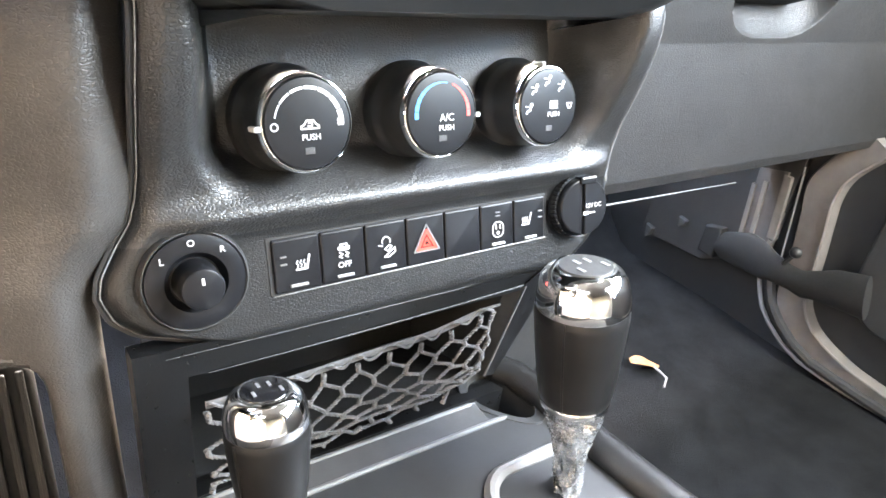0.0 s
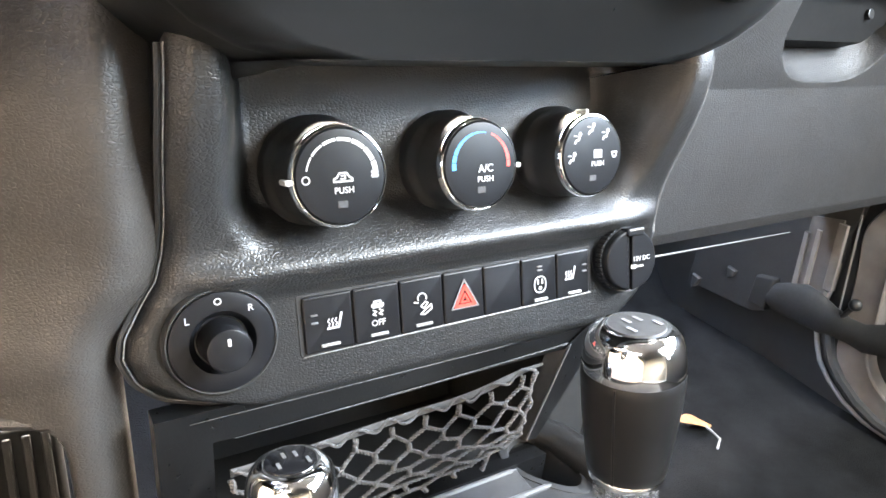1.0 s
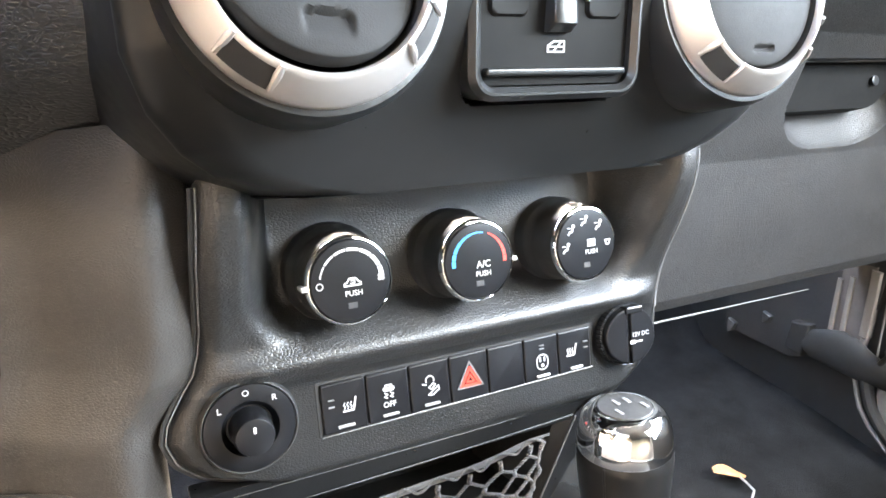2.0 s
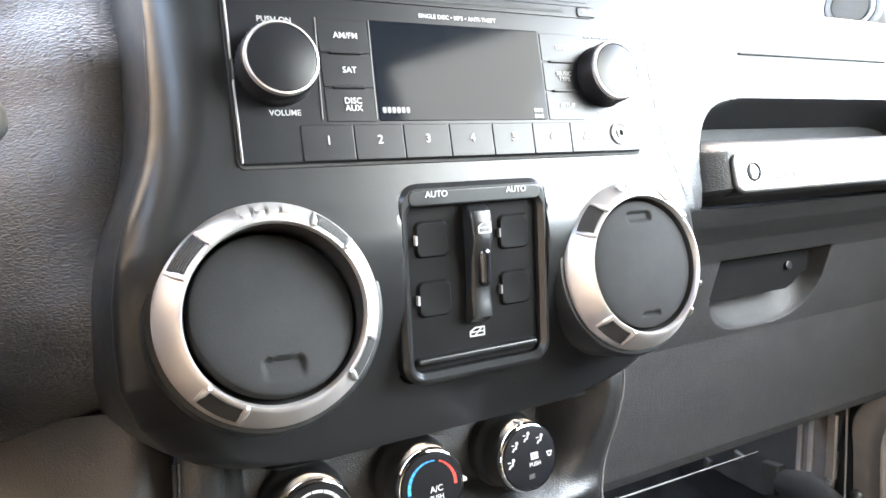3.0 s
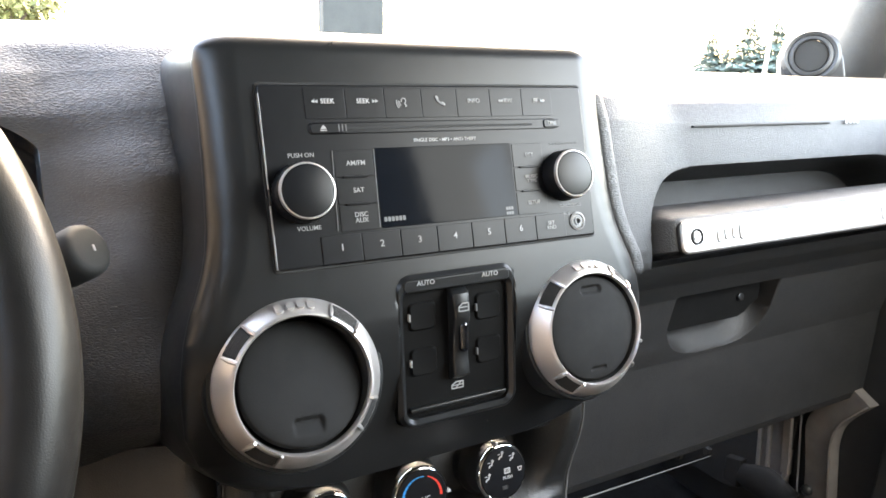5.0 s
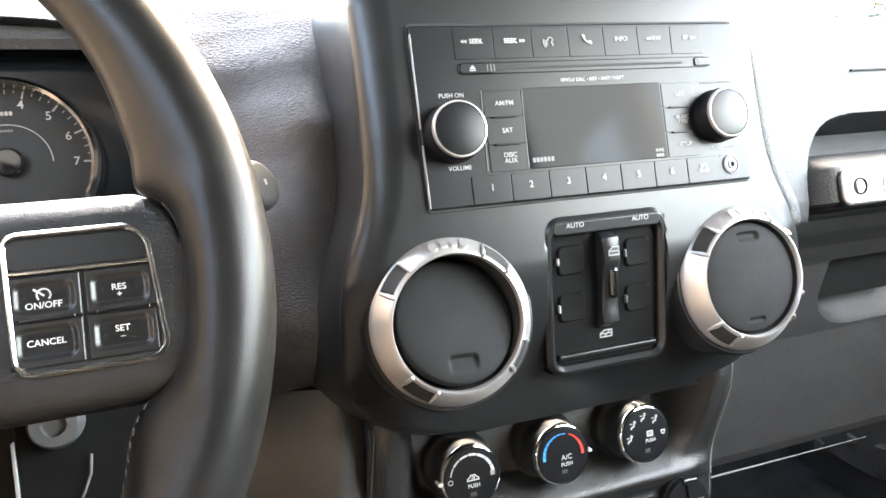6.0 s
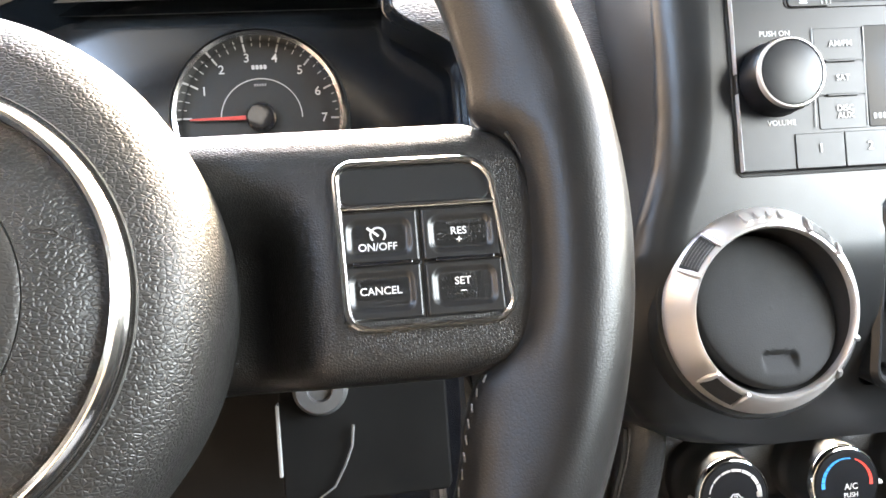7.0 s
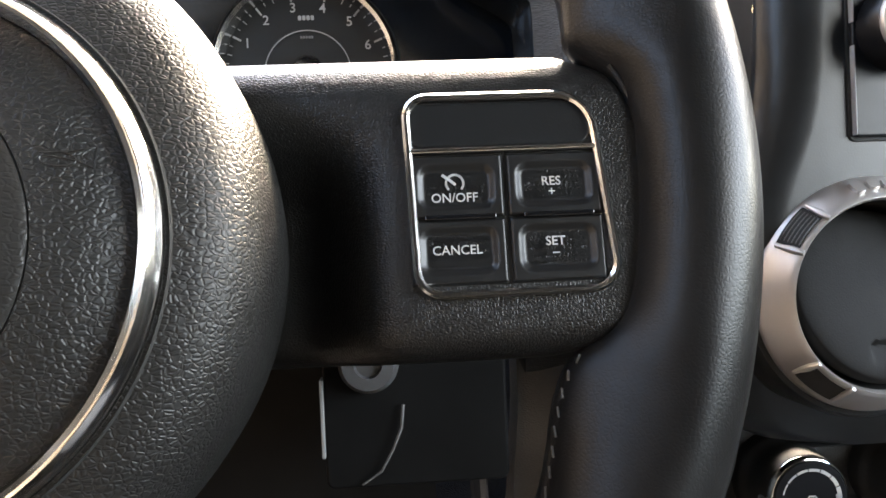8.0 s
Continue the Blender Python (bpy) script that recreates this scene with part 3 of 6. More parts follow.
for i in range(19):
    t = i / 18
    zz = 0.0385 - 0.0610 * t
    d = along([(0.0, 0.000), (0.06, -0.0058), (0.30, -0.0078), (0.48, -0.0040), (0.75, -0.0034), (0.94, -0.0052), (1.0, 0.000)], t)
    w = 0.0062 - 0.0008 * math.sin(math.pi * t)
    ring = [(w * math.cos(math.pi * g / 10), d - 0.0016 * math.sin(math.pi * g / 10), zz) for g in range(11)]
    ring += [(-w, 0.006, zz), (w, 0.006, zz)]
    rings.append(ring)
strip = part("centre_strip", loft(rings, True, True), SATIN, ws, "raised rocker strip")
bm = plate(rrect(0.0012, 0.0065, 0.0064, 0.0200, 0.0032), -0.0088, -0.002, 0.0022)
part("pivot", bm, GLOSS, strip)
bm = bmesh.new()
ribbon(bm, [(-0.0035, 0.0245), (-0.0035, 0.0275), (-0.0010, 0.0295), (0.0035, 0.0295), (0.0035, 0.0245)], 0.0007, -0.0098, closed=True)
ribbon(bm, [(-0.0032, 0.0270), (0.0032, 0.0270)], 0.0006, -0.0098)
part("symbol", bm, GREYPRINT, strip)
bm = bmesh.new()
ribbon(bm, [(-0.0042, -0.0305), (-0.0042, -0.0280), (-0.001, -0.0262), (0.0042, -0.0262), (0.0042, -0.0305)], 0.0007, 0.0014, closed=True)
ribbon(bm, [(-0.0036, -0.0284), (0.0038, -0.0284)], 0.0006, 0.0014)
ribbon(bm, [(-0.001, -0.0300), (0.0025, -0.0266)], 0.0006, 0.0014)
part("symbol", bm, SOFTWHITE, ws)

# ---- lower bezel with the climate controls ----
def bezel_left(z):
    return along([(-0.306, -0.090), (-0.303, -0.110), (-0.298, -0.133), (-0.289, -0.158), (-0.280, -0.168), (-0.268, -0.1725), (-0.258, -0.1705), (-0.247, -0.164), (-0.234, -0.1555), (-0.222, -0.152), (-0.209, -0.1505), (-0.173, -0.150), (-0.136, -0.1475)], z)


def bezel_right(z):
    return along([(-0.306, 0.100), (-0.302, 0.116), (-0.297, 0.1275), (-0.288, 0.141), (-0.278, 0.150), (-0.266, 0.1545), (-0.252, 0.1565), (-0.240, 0.157), (-0.227, 0.158), (-0.190, 0.157), (-0.136, 0.152)], z)


def bezel_depth(x, z):
    y = 0.074 + 0.050 * smoothstep(-0.136, -0.245, z) if z > -0.245 else 0.124
    d = box_distance(x, z, 0.0015, -0.1680, 0.130, 0.0600, 0.032)
    y += (0.140 - y) * smoothstep(0.005, -0.021, d) ** 1.3
    y -= 0.0090 * math.exp(-((z + 0.2355) / 0.0080) ** 2) * smoothstep(0.165, 0.12, abs(x))
    return y


def bezel(u, v):
    z = -0.306 + 0.172 * v
    a, b = bezel_left(z), bezel_right(z)
    x = a + (b - a) * u
    e = min(x - a, b - x, (z + 0.306) * 1.2)
    return x, bezel_depth(x, z) + 0.008 * max(0.0, 1 - e / 0.010) ** 2.2, z


lower = thing("climate_panel", at(0, 0, 0), "black grained lower centre console panel with recessed controls", "control panel", kind="structure")
SPLIT = 0.355
part("grained_recess", sheet(lambda u, v: bezel(u, SPLIT + (1 - SPLIT) * v), 150, 64, 0.02), VINYL, lower, "grained recess with rolled lower edge")
part("switch_strip", sheet(lambda u, v: bezel(u, SPLIT * v), 150, 36, 0.02), STRIP_GRAIN, lower, "finely grained black switch strip")

edge = []
for i in range(60):
    z = -0.138 - 0.166 * i / 59
    edge.append((bezel_left(z) - 0.0008, bezel(0, (z + 0.306) / 0.172)[1] - 0.0004, z))
for i in range(20):
    x = -0.10 + 0.20 * i / 19
    edge.append((x, 0.1300, -0.3066))
for i in range(60):
    z = -0.304 + 0.166 * i / 59
    edge.append((bezel_right(z) + 0.0008, bezel(1, (z + 0.306) / 0.172)[1] - 0.0004, z))
part("edge_bead", tube(edge, 0.00035, 6), WORN, lower, "thin worn panel edge")
part("side_trim", tube([(bezel_right(z) + 0.0016, bezel(1, (z + 0.306) / 0.172)[1] - 0.0006, z) for z in [-0.140 - 0.110 * i / 40 for i in range(41)]], lambda t: 0.0008 + 0.0006 * t, 8), DIMPRINT, lower, "pale trim edge beside the glove box")
part("edge_gap", tube([(x + (-0.0018 if x < -0.1 else 0.0018 if x > 0.1 else 0), y + 0.002, z - (0.0018 if abs(x) < 0.12 else 0)) for x, y, z in edge], 0.0015, 6), DARK, lower, "dark gap round the panel")


def climate_knob(x, tick, label):
    k = thing("climate_knob", at(x, 0.134, -0.192, 2, 0, 0), label, "control knob", "climate control knobs")
    bm = lathe([(0.0284, 0.010), (0.0284, -0.0015), (0.0274, -0.0042), (0.0256, -0.0062), (0.0248, -0.0110), (0.0242, -0.0275)], 120)
    for v in bm.verts:
        if -0.026 < v.co.y < -0.005:
            a = math.atan2(v.co.z, v.co.x)
            s = 1 + 0.010 * (1 if int((a + 10) / (2 * math.pi) * 120) % 2 else -1)
            v.co.x, v.co.z = v.co.x * s, v.co.z * s
    part("grip", bm, BLACK, k, "black ribbed grip")
    part("ring", lathe([(0.0241, -0.0262), (0.0242, -0.0280), (0.0238, -0.0297), (0.0231, -0.0309), (0.0225, -0.0311), (0.0222, -0.0300)], 80), CHROME, k, "chrome ring")
    part("cap", lathe([(0.0225, -0.0290), (0.0223, -0.0304), (0.0215, -0.0317), (0.0180, -0.0321), (0.0, -0.0322)], 64), RADIO, k)
    bm = plate(rrect(0.0242, 0, 0.0042, 0.0026, 0.0007), -0.0308, -0.022, 0.0006)
    bm.transform(pose(0, 0, 0, 0, -tick, 0))
    part("pointer", bm, WHITE, k, "white pointer")
    part("lamp_window", plate(rrect(-0.0003, -0.0128, 0.0050, 0.0032, 0.0003), -0.0324, -0.031, 0.0001), RUBBER, k)
    return k


def scale_segments(name, k, spans, r, mat, y=-0.0324):
    for a0, a1, w in spans:
        outer, inner = arc(0, 0, r + w / 2, a0, a1, 6), arc(0, 0, r - w / 2, a0, a1, 6)
        bm = bmesh.new()
        loft([[(p[0], y, p[1]), (q[0], y, q[1]), (q[0], y + 0.0003, q[1]), (p[0], y + 0.0003, p[1])] for p, q in zip(outer, inner)], True, True, bm)
        part(name, bm, mat, k)


KF = -0.0324
fan = climate_knob(-0.0755, 183, "black fan speed knob with chrome ring and white scale")
scale_segments("scale_mark", fan, [(168 - 24.5 * i, 168 - 24.5 * i - 22.0, 0.0007 + 0.0003 * i) for i in range(7)], 0.0170, WHITE)
bm = bmesh.new()
ribbon(bm, arc(-0.0172, -0.0006, 0.0017, 0, 360, 14), 0.0006, KF)
for a in (45, 135, 225, 315):
    ribbon(bm, arc(0.0165 + 0.0012 * math.cos(radians(a)), 0.0002 + 0.0012 * math.sin(radians(a)), 0.0005, 0, 360, 6), 0.0011, KF)
ribbon(bm, [(-0.0040, -0.0022), (-0.0040, -0.0010), (-0.0026, -0.0004), (-0.0012, 0.0016), (0.0022, 0.0016), (0.0038, -0.0004), (0.0050, -0.0010), (0.0050, -0.0022)], 0.0008, KF, closed=True)
ribbon(bm, [(-0.0003, 0.0004), (0.0016, 0.0004), (0.0016, -0.0010), (-0.0006, -0.0010)], 0.0006, KF)
part("symbol", bm, WHITE, fan)
lettering("print", "PUSH", 0.0041, 0.0008, -0.0064, KF, WHITE, fan)
temp = climate_knob(0.0012, -4, "black temperature knob with blue and red scale")
scale_segments("cold_mark", temp, [(186 - 13.5 * i, 186 - 13.5 * i - 12.0, (0.0023, 0.0022, 0.0020, 0.0018, 0.0015, 0.0012, 0.0009, 0.0007)[i]) for i in range(8)], 0.0166, BLUE)
scale_segments("hot_mark", temp, [(-6 + 12.5 * i, -6 + 12.5 * i + 11.2, (0.0021, 0.0020, 0.0018, 0.0015, 0.0012, 0.0009)[i]) for i in range(6)], 0.0168, RED)
lettering("print", "A/C", 0.0056, 0.0025, -0.0020, KF, WHITE, temp)
lettering("print", "PUSH", 0.0042, 0.0022, -0.0074, KF, WHITE, temp)
mode = climate_knob(0.0778, 98, "black airflow knob with white direction symbols")


def seat_figure(bm, x, z, s=1.0, flip=1):
    ribbon(bm, arc(x + 0.0010 * flip * s, z + 0.0018 * s, 0.0007 * s, 0, 360, 6), 0.0007 * s, KF)
    ribbon(bm, [(x + 0.0006 * flip * s, z + 0.0008 * s), (x + 0.0001 * flip * s, z - 0.0010 * s), (x - 0.0014 * flip * s, z - 0.0012 * s), (x - 0.0022 * flip * s, z - 0.0024 * s)], 0.0010 * s, KF)


bm = bmesh.new()
for a, s in ((182, 1), (137, 1), (94, 1), (50, 1)):
    seat_figure(bm, 0.0152 * math.cos(radians(a)), 0.0152 * math.sin(radians(a)), 1.15)
    ribbon(bm, [(0.0152 * math.cos(radians(a)) - 0.0032, 0.0152 * math.sin(radians(a)) + 0.0012), (0.0152 * math.cos(radians(a)) - 0.0012, 0.0152 * math.sin(radians(a)) + 0.0010)], 0.0006, KF)
ribbon(bm, [(0.0142, 0.0012), (0.0180, 0.0012), (0.0170, -0.0016), (0.0152, -0.0016)], 0.0008, KF, closed=True)
ribbon(bm, [(0.0008, -0.0010), (0.0060, -0.0010), (0.0060, 0.0028), (0.0008, 0.0028)], 0.0008, KF, closed=True)
for k in range(3):
    ribbon(bm, [(0.0020 + 0.0014 * k, -0.0002), (0.0020 + 0.0014 * k, 0.0020)], 0.0006, KF)
part("symbol", bm, WHITE, mode)
lettering("print", "PUSH", 0.0040, 0.0033, -0.0048, KF, WHITE, mode)

# ---- row of rocker switches ----
part("switch_recess", plate(rrect(-0.0008, -0.2658, 0.1900, 0.0315, 0.0015), 0.1236, 0.135, 0.0003), DARK, lower)
# Worn lip; the light it catches is put into the pale colour too.
part("switch_sill", tube([(-0.0945 + 0.0187 * i, 0.1222, -0.2812 + 0.00018 * i) for i in range(11)], lambda t: 0.00025 + 0.0003 * min(1, 3 * t), 6), WORN, lower, "worn sill under the switches, its lit line in the pale colour")


def strokes_seat(bm, cx, cz, y, flip=1):
    ribbon(bm, [(cx + 0.0036 * flip, cz + 0.0044), (cx + 0.0018 * flip, cz - 0.0026), (cx - 0.0040 * flip, cz - 0.0026)], 0.0010, y)
    for k in range(3):
        x = cx + (-0.0034 + 0.0019 * k) * flip
        ribbon(bm, [(x, cz - 0.0014), (x + 0.0006, cz - 0.0002), (x - 0.0004, cz + 0.0008), (x + 0.0004, cz + 0.0022)], 0.00055, y)


SW = 0.02655
names = ["seat heater", "stability control", "hill descent", "hazard", "blank", "power socket", "seat heater"]
for i in range(7):
    cx = -0.0937 + SW * (i + 0.5)
    s = thing("rocker_switch", at(cx, 0.1215, -0.2658), "black " + names[i] + (" warning switch with red triangle" if i == 3 else " push switch in the console row" if i != 4 else " switch cover in the console row"), "switch", "row of console switches")
    bm = plate(rrect(0, 0, SW - 0.0009, 0.0288, 0.0010), 0.0, 0.006, 0.0009)
    for v in bm.verts:
        v.co.y += 0.0006 * (v.co.z / 0.014) ** 2
    part("button", bm, RADIO, s)
    bm = bmesh.new()
    y = -0.0004
    if i == 0:
        strokes_seat(bm, 0.0030, -0.0002, y)
    elif i == 6:
        strokes_seat(bm, -0.0030, 0.0005, y)
    elif i == 1:
        ribbon(bm, [(-0.0024, 0.0034), (-0.0018, 0.0064), (0.0018, 0.0064), (0.0024, 0.0034)], 0.0009, y, closed=True)
        ribbon(bm, [(-0.0030, 0.0044), (0.0030, 0.0044)], 0.0016, y)
        for sx in (-1, 1):
            ribbon(bm, [(sx * 0.0018 - 0.0008, 0.0020), (sx * 0.0018 + 0.0010, 0.0010), (sx * 0.0018 - 0.0010, -0.0002), (sx * 0.0018 + 0.0006, -0.0010)], 0.0007, y)
        lettering("print", "OFF", 0.0046, 0.0, -0.0050, y, WHITE, s)
    elif i == 2:
        ribbon(bm, [(-0.0018, -0.0052), (0.0050, -0.0006), (0.0052, -0.0030), (0.0010, -0.0056)], 0.0007, y, closed=True)
        ribbon(bm, [(-0.0014, -0.0008), (0.0016, 0.0014), (0.0030, 0.0004), (0.0004, -0.0022)], 0.0007, y, closed=True)
        ribbon(bm, arc(-0.0004, 0.0036, 0.0026, -20, 200, 10), 0.0007, y)
        ribbon(bm, [(-0.0052, 0.0018), (-0.0030, 0.0012)], 0.0007, y)
    elif i == 5:
        ribbon(bm, rrect(0, -0.0020, 0.0084, 0.0096, 0.0036, 4), 0.0007, y, closed=True)
        for sx in (-1, 1):
            ribbon(bm, [(sx * 0.0016, -0.0014), (sx * 0.0016, 0.0008)], 0.0010, y)
        ribbon(bm, arc(0, -0.0042, 0.0008, 0, 360, 6), 0.0008, y)
    if len(bm.verts):
        part("symbol", bm, WHITE, s)
    else:
        bm.free()
    if i == 3:
        bm = bmesh.new()
        ribbon(bm, [(-0.0086, -0.0064), (0.0086, -0.0064), (0.0, 0.0092)], 0.0009, y, closed=True)
        part("triangle_rim", bm, DIMPRINT, s)
        bm = bmesh.new()
        ribbon(bm, [(-0.0062, -0.0052), (0.0062, -0.0052), (0.0, 0.0056)], 0.0017, y - 0.0001, closed=True)
        ribbon(bm, [(-0.0026, -0.0032), (0.0026, -0.0032), (0.0, 0.0012)], 0.0011, y - 0.0001, closed=True)
        part("triangle", bm, RED, s, "red warning triangle")
    elif i != 4:
        part("lamp_bar", plate(rrect(0.0004 if i else 0.0, -0.0112, 0.0098, 0.0014, 0.0002), -0.0007, 0.001, 0.0002), WHITE if i > 4 else GREYPRINT, s)
    if i in (0, 6):
        for k in (0, 1):
            part("lamp_dot", plate(rrect(-0.0075 if i == 0 else 0.0085, 0.0050 - 0.0040 * k, 0.0034, 0.0008, 0.0002), -0.0006, 0.001, 0.0001), DIMPRINT, s)
    if i == 5:
        for k in (0, 1):
            part("lamp_dot", plate(rrect(0.0, 0.0088 - 0.0022 * k, 0.0034, 0.0007, 0.0002), -0.0006, 0.001, 0.0001), DIMPRINT, s)

# ---- mirror control and power outlet ----
mc = thing("mirror_control", at(-0.1322, 0.1215, -0.2645, 3, 0, 0), "black round mirror adjuster knob with worn rim", "control knob")
part("collar", lathe([(0.0268, 0.010), (0.0262, 0.001), (0.0250, -0.0012), (0.0240, -0.0005), (0.0236, 0.002)], 72), BLACK, mc)
part("rim_scuff", lathe([(0.0252, -0.0010), (0.0247, -0.0016), (0.0242, -0.0010)], 72), RUBBER, mc, "worn rim")
part("dial", lathe([(0.0238, 0.004), (0.0236, -0.0020), (0.0180, -0.0034), (0.0150, -0.0030), (0.0120, 0.0012), (0.0, 0.0014)], 72), RADIO, mc)
kn = part("knob", lathe([(0.0112, 0.003), (0.0106, -0.0070), (0.0102, -0.0140), (0.0097, -0.0152), (0.0090, -0.0155), (0.0, -0.0156)], 48), RADIO, mc)
part("pointer", plate(rrect(0.0, 0.0040, 0.0015, 0.0034, 0.0004), -0.0158, -0.012, 0.0002), WHITE, kn)
for word, a in (("L", 139), ("O", 93), ("R", 48)):
    lettering("print", word, 0.0046, 0.0198 * math.cos(radians(a)), 0.0198 * math.sin(radians(a)), -0.0036, WHITE, mc)

po = thing("power_outlet", at(0.1182, 0.1150, -0.2610, 0, 0, -4) @ Matrix.Scale(0.87, 4), "black power outlet with closed round cap", "power outlet")
part("collar", lathe([(0.0250, 0.020), (0.0250, 0.004), (0.0240, 0.0015), (0.0225, 0.0015)], 64), RADIO, po)
# Pale arc stands in for the glint on the collar's lower edge.
part("collar_glint", tube([(0.0240 * math.cos(radians(a)), 0.0018, 0.0240 * math.sin(radians(a))) for a in range(-112, -28, 6)], lambda t: 0.0003 + 0.0011 * math.sin(math.pi * t), 8), LIP, po, "pale glint painted along the collar edge")
part("plug", lathe([(0.0222, 0.006), (0.0222, -0.0015), (0.0214, -0.0022), (0.0, -0.0022)], 64), SATIN, po)
disc = circle(0, 0, 0.0221, 64)
cap = part("cap", plate([p for p in disc if p[0] > -0.0012], -0.0048, 0.001, 0.0008), RADIO, po, "hinged cap")
bm = plate([p for p in disc if p[0] < -0.0016], -0.0044, 0.001, 0.0014)
for v in bm.verts:
    v.co.y += 4.5 * max(0.0, -v.co.x - 0.004) ** 2
part("finger_flap", bm, RADIO, po)
for i in range(15):
    a = radians(118 + 8.2 * i)
    part("serration", plate(rrect(0, 0, 0.0016, 0.0022, 0.0003), -0.0012, 0.004, 0.0003), SATIN, po).matrix_basis = pose(0.0243 * math.cos(a), 0.002, 0.0243 * math.sin(a), 0, -math.degrees(a), 0)
part("hinge_tab", plate(rrect(0.0030, 0.0205, 0.0155, 0.0055, 0.0012), -0.0060, 0.004, 0.0008), RADIO, po)
# Highlight on the tab's top edge, made as a pale bar.
part("tab_glint", plate(rrect(0.0030, 0.0222, 0.0130, 0.0014, 0.0005), -0.0066, 0, 0.0004), GREYPRINT, po, "pale painted glint on the tab")
lettering("print", "12V DC", 0.0048, 0.0082, 0.0005, -0.0050, WHITE, cap)
bm = bmesh.new()
ribbon(bm, [(-0.0006, -0.0050), (0.0022, -0.0050)], 0.0028, -0.0051)
ribbon(bm, [(0.0022, -0.0050), (0.0095, -0.0050)], 0.0012, -0.0051)
part("symbol", bm, WHITE, cap)

# ---- cubby, console and levers ----
lower_panel = thing("lower_console", at(0, 0, 0), "dark lower centre console with open cubby", "console", kind="structure")


def lower_y(z):
    return 0.128 + 0.30 * (-0.303 - z)


OPEN = (-0.140, 0.082, -0.3165, -0.400)


def board(x0, x1, z0, z1, mat, name):
    fn = lambda u, v: (x0 + (x1 - x0) * u, lower_y(z0 + (z1 - z0) * v), z0 + (z1 - z0) * v)
    part(name, sheet(fn, 6, 6, 0.02), mat, lower_panel)


board(-0.165, 0.108, -0.3165, -0.298, STRIP, "top_rail")
board(-0.165, OPEN[0], -0.47, -0.3165, STRIP, "side_rail")
# Side face in near-black, so its shade sits in the colour.
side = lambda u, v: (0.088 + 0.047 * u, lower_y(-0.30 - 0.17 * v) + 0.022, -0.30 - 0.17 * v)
part("side_wall", sheet(side, 6, 6, 0.02), DARK, lower_panel, "side of the console with shade in its colour")
board(OPEN[0], OPEN[1], -0.47, OPEN[3], STRIP, "bottom_rail")
def on_rail(x, z, d=0.001):
    return x, lower_y(z) - d, z


part("opening_edge", tube([on_rail(-0.13 + 0.021 * i, -0.3166 + 0.0040 * (i / 10) ** 2) for i in range(11)], lambda t: 0.00018 + 0.00040 * min(1, 2.5 * t), 6), EDGE, lower_panel, "worn pale opening edge")
part("rail_edge", tube([on_rail(-0.15 + 0.0245 * i, -0.3026 + 0.0070 * smoothstep(0.02, 0.10, -0.15 + 0.0245 * i), 0.0014) for i in range(11)], lambda t: 0.00018 + 0.00040 * min(1, 2.5 * t), 6), EDGE, lower_panel, "worn pale panel edge")
# Cubby lining coloured near-black to deepen the hollow's shade.
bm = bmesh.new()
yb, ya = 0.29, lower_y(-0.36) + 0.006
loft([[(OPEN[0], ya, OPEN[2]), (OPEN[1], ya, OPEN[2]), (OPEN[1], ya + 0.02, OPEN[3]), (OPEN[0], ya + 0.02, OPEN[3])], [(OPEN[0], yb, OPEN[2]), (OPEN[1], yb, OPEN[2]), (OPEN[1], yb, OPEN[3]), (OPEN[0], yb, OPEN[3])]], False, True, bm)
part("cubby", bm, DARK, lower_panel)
# diagonal brace at the passenger side of the opening
FRAME = [(0.0815, -0.3125), (0.0690, -0.3500), (0.0590, -0.3800), (0.0655, -0.3800), (0.0780, -0.3575), (0.0955, -0.3260), (0.1078, -0.2985), (0.0940, -0.3040)]
bm = bmesh.new()
rings = []
for d, ins in ((0.012, 0.0), (-0.0006, 0.0), (-0.0022, 0.0008), (-0.0026, 0.0018)):
    rings.append([on_rail(x, z, -d) for x, z in inset(FRAME[::-1], ins)])
part("brace", loft(rings, False, True, bm), STRIP, lower_panel, "slanted frame beside the opening")
# Sloping face gets the near-black too, as painted shade.
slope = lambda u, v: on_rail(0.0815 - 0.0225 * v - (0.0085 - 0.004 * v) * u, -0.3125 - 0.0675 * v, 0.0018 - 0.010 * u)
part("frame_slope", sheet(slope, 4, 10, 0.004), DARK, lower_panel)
part("frame_edge", tube([on_rail(0.0812 - 0.0225 * t, -0.3130 - 0.0670 * t, 0.0026) for t in (0, 0.25, 0.5, 0.75, 1)], 0.0005, 6), DIMPRINT, lower_panel, "worn frame edge")

net = thing("cargo_net", at(0, 0, 0), "grey knotted cord net stretched across the cubby", "net")


def net_y(x, z):
    return lower_y(z) - 0.002 + 0.006 * math.sin((z + 0.333) * 30) + 0.004 * math.cos(x * 24)


NX0, CELL = -0.134, 0.0226


def strap_z(x):
    return -0.3335 + 0.0105 * smoothstep(-0.01, 0.066, x) ** 1.4


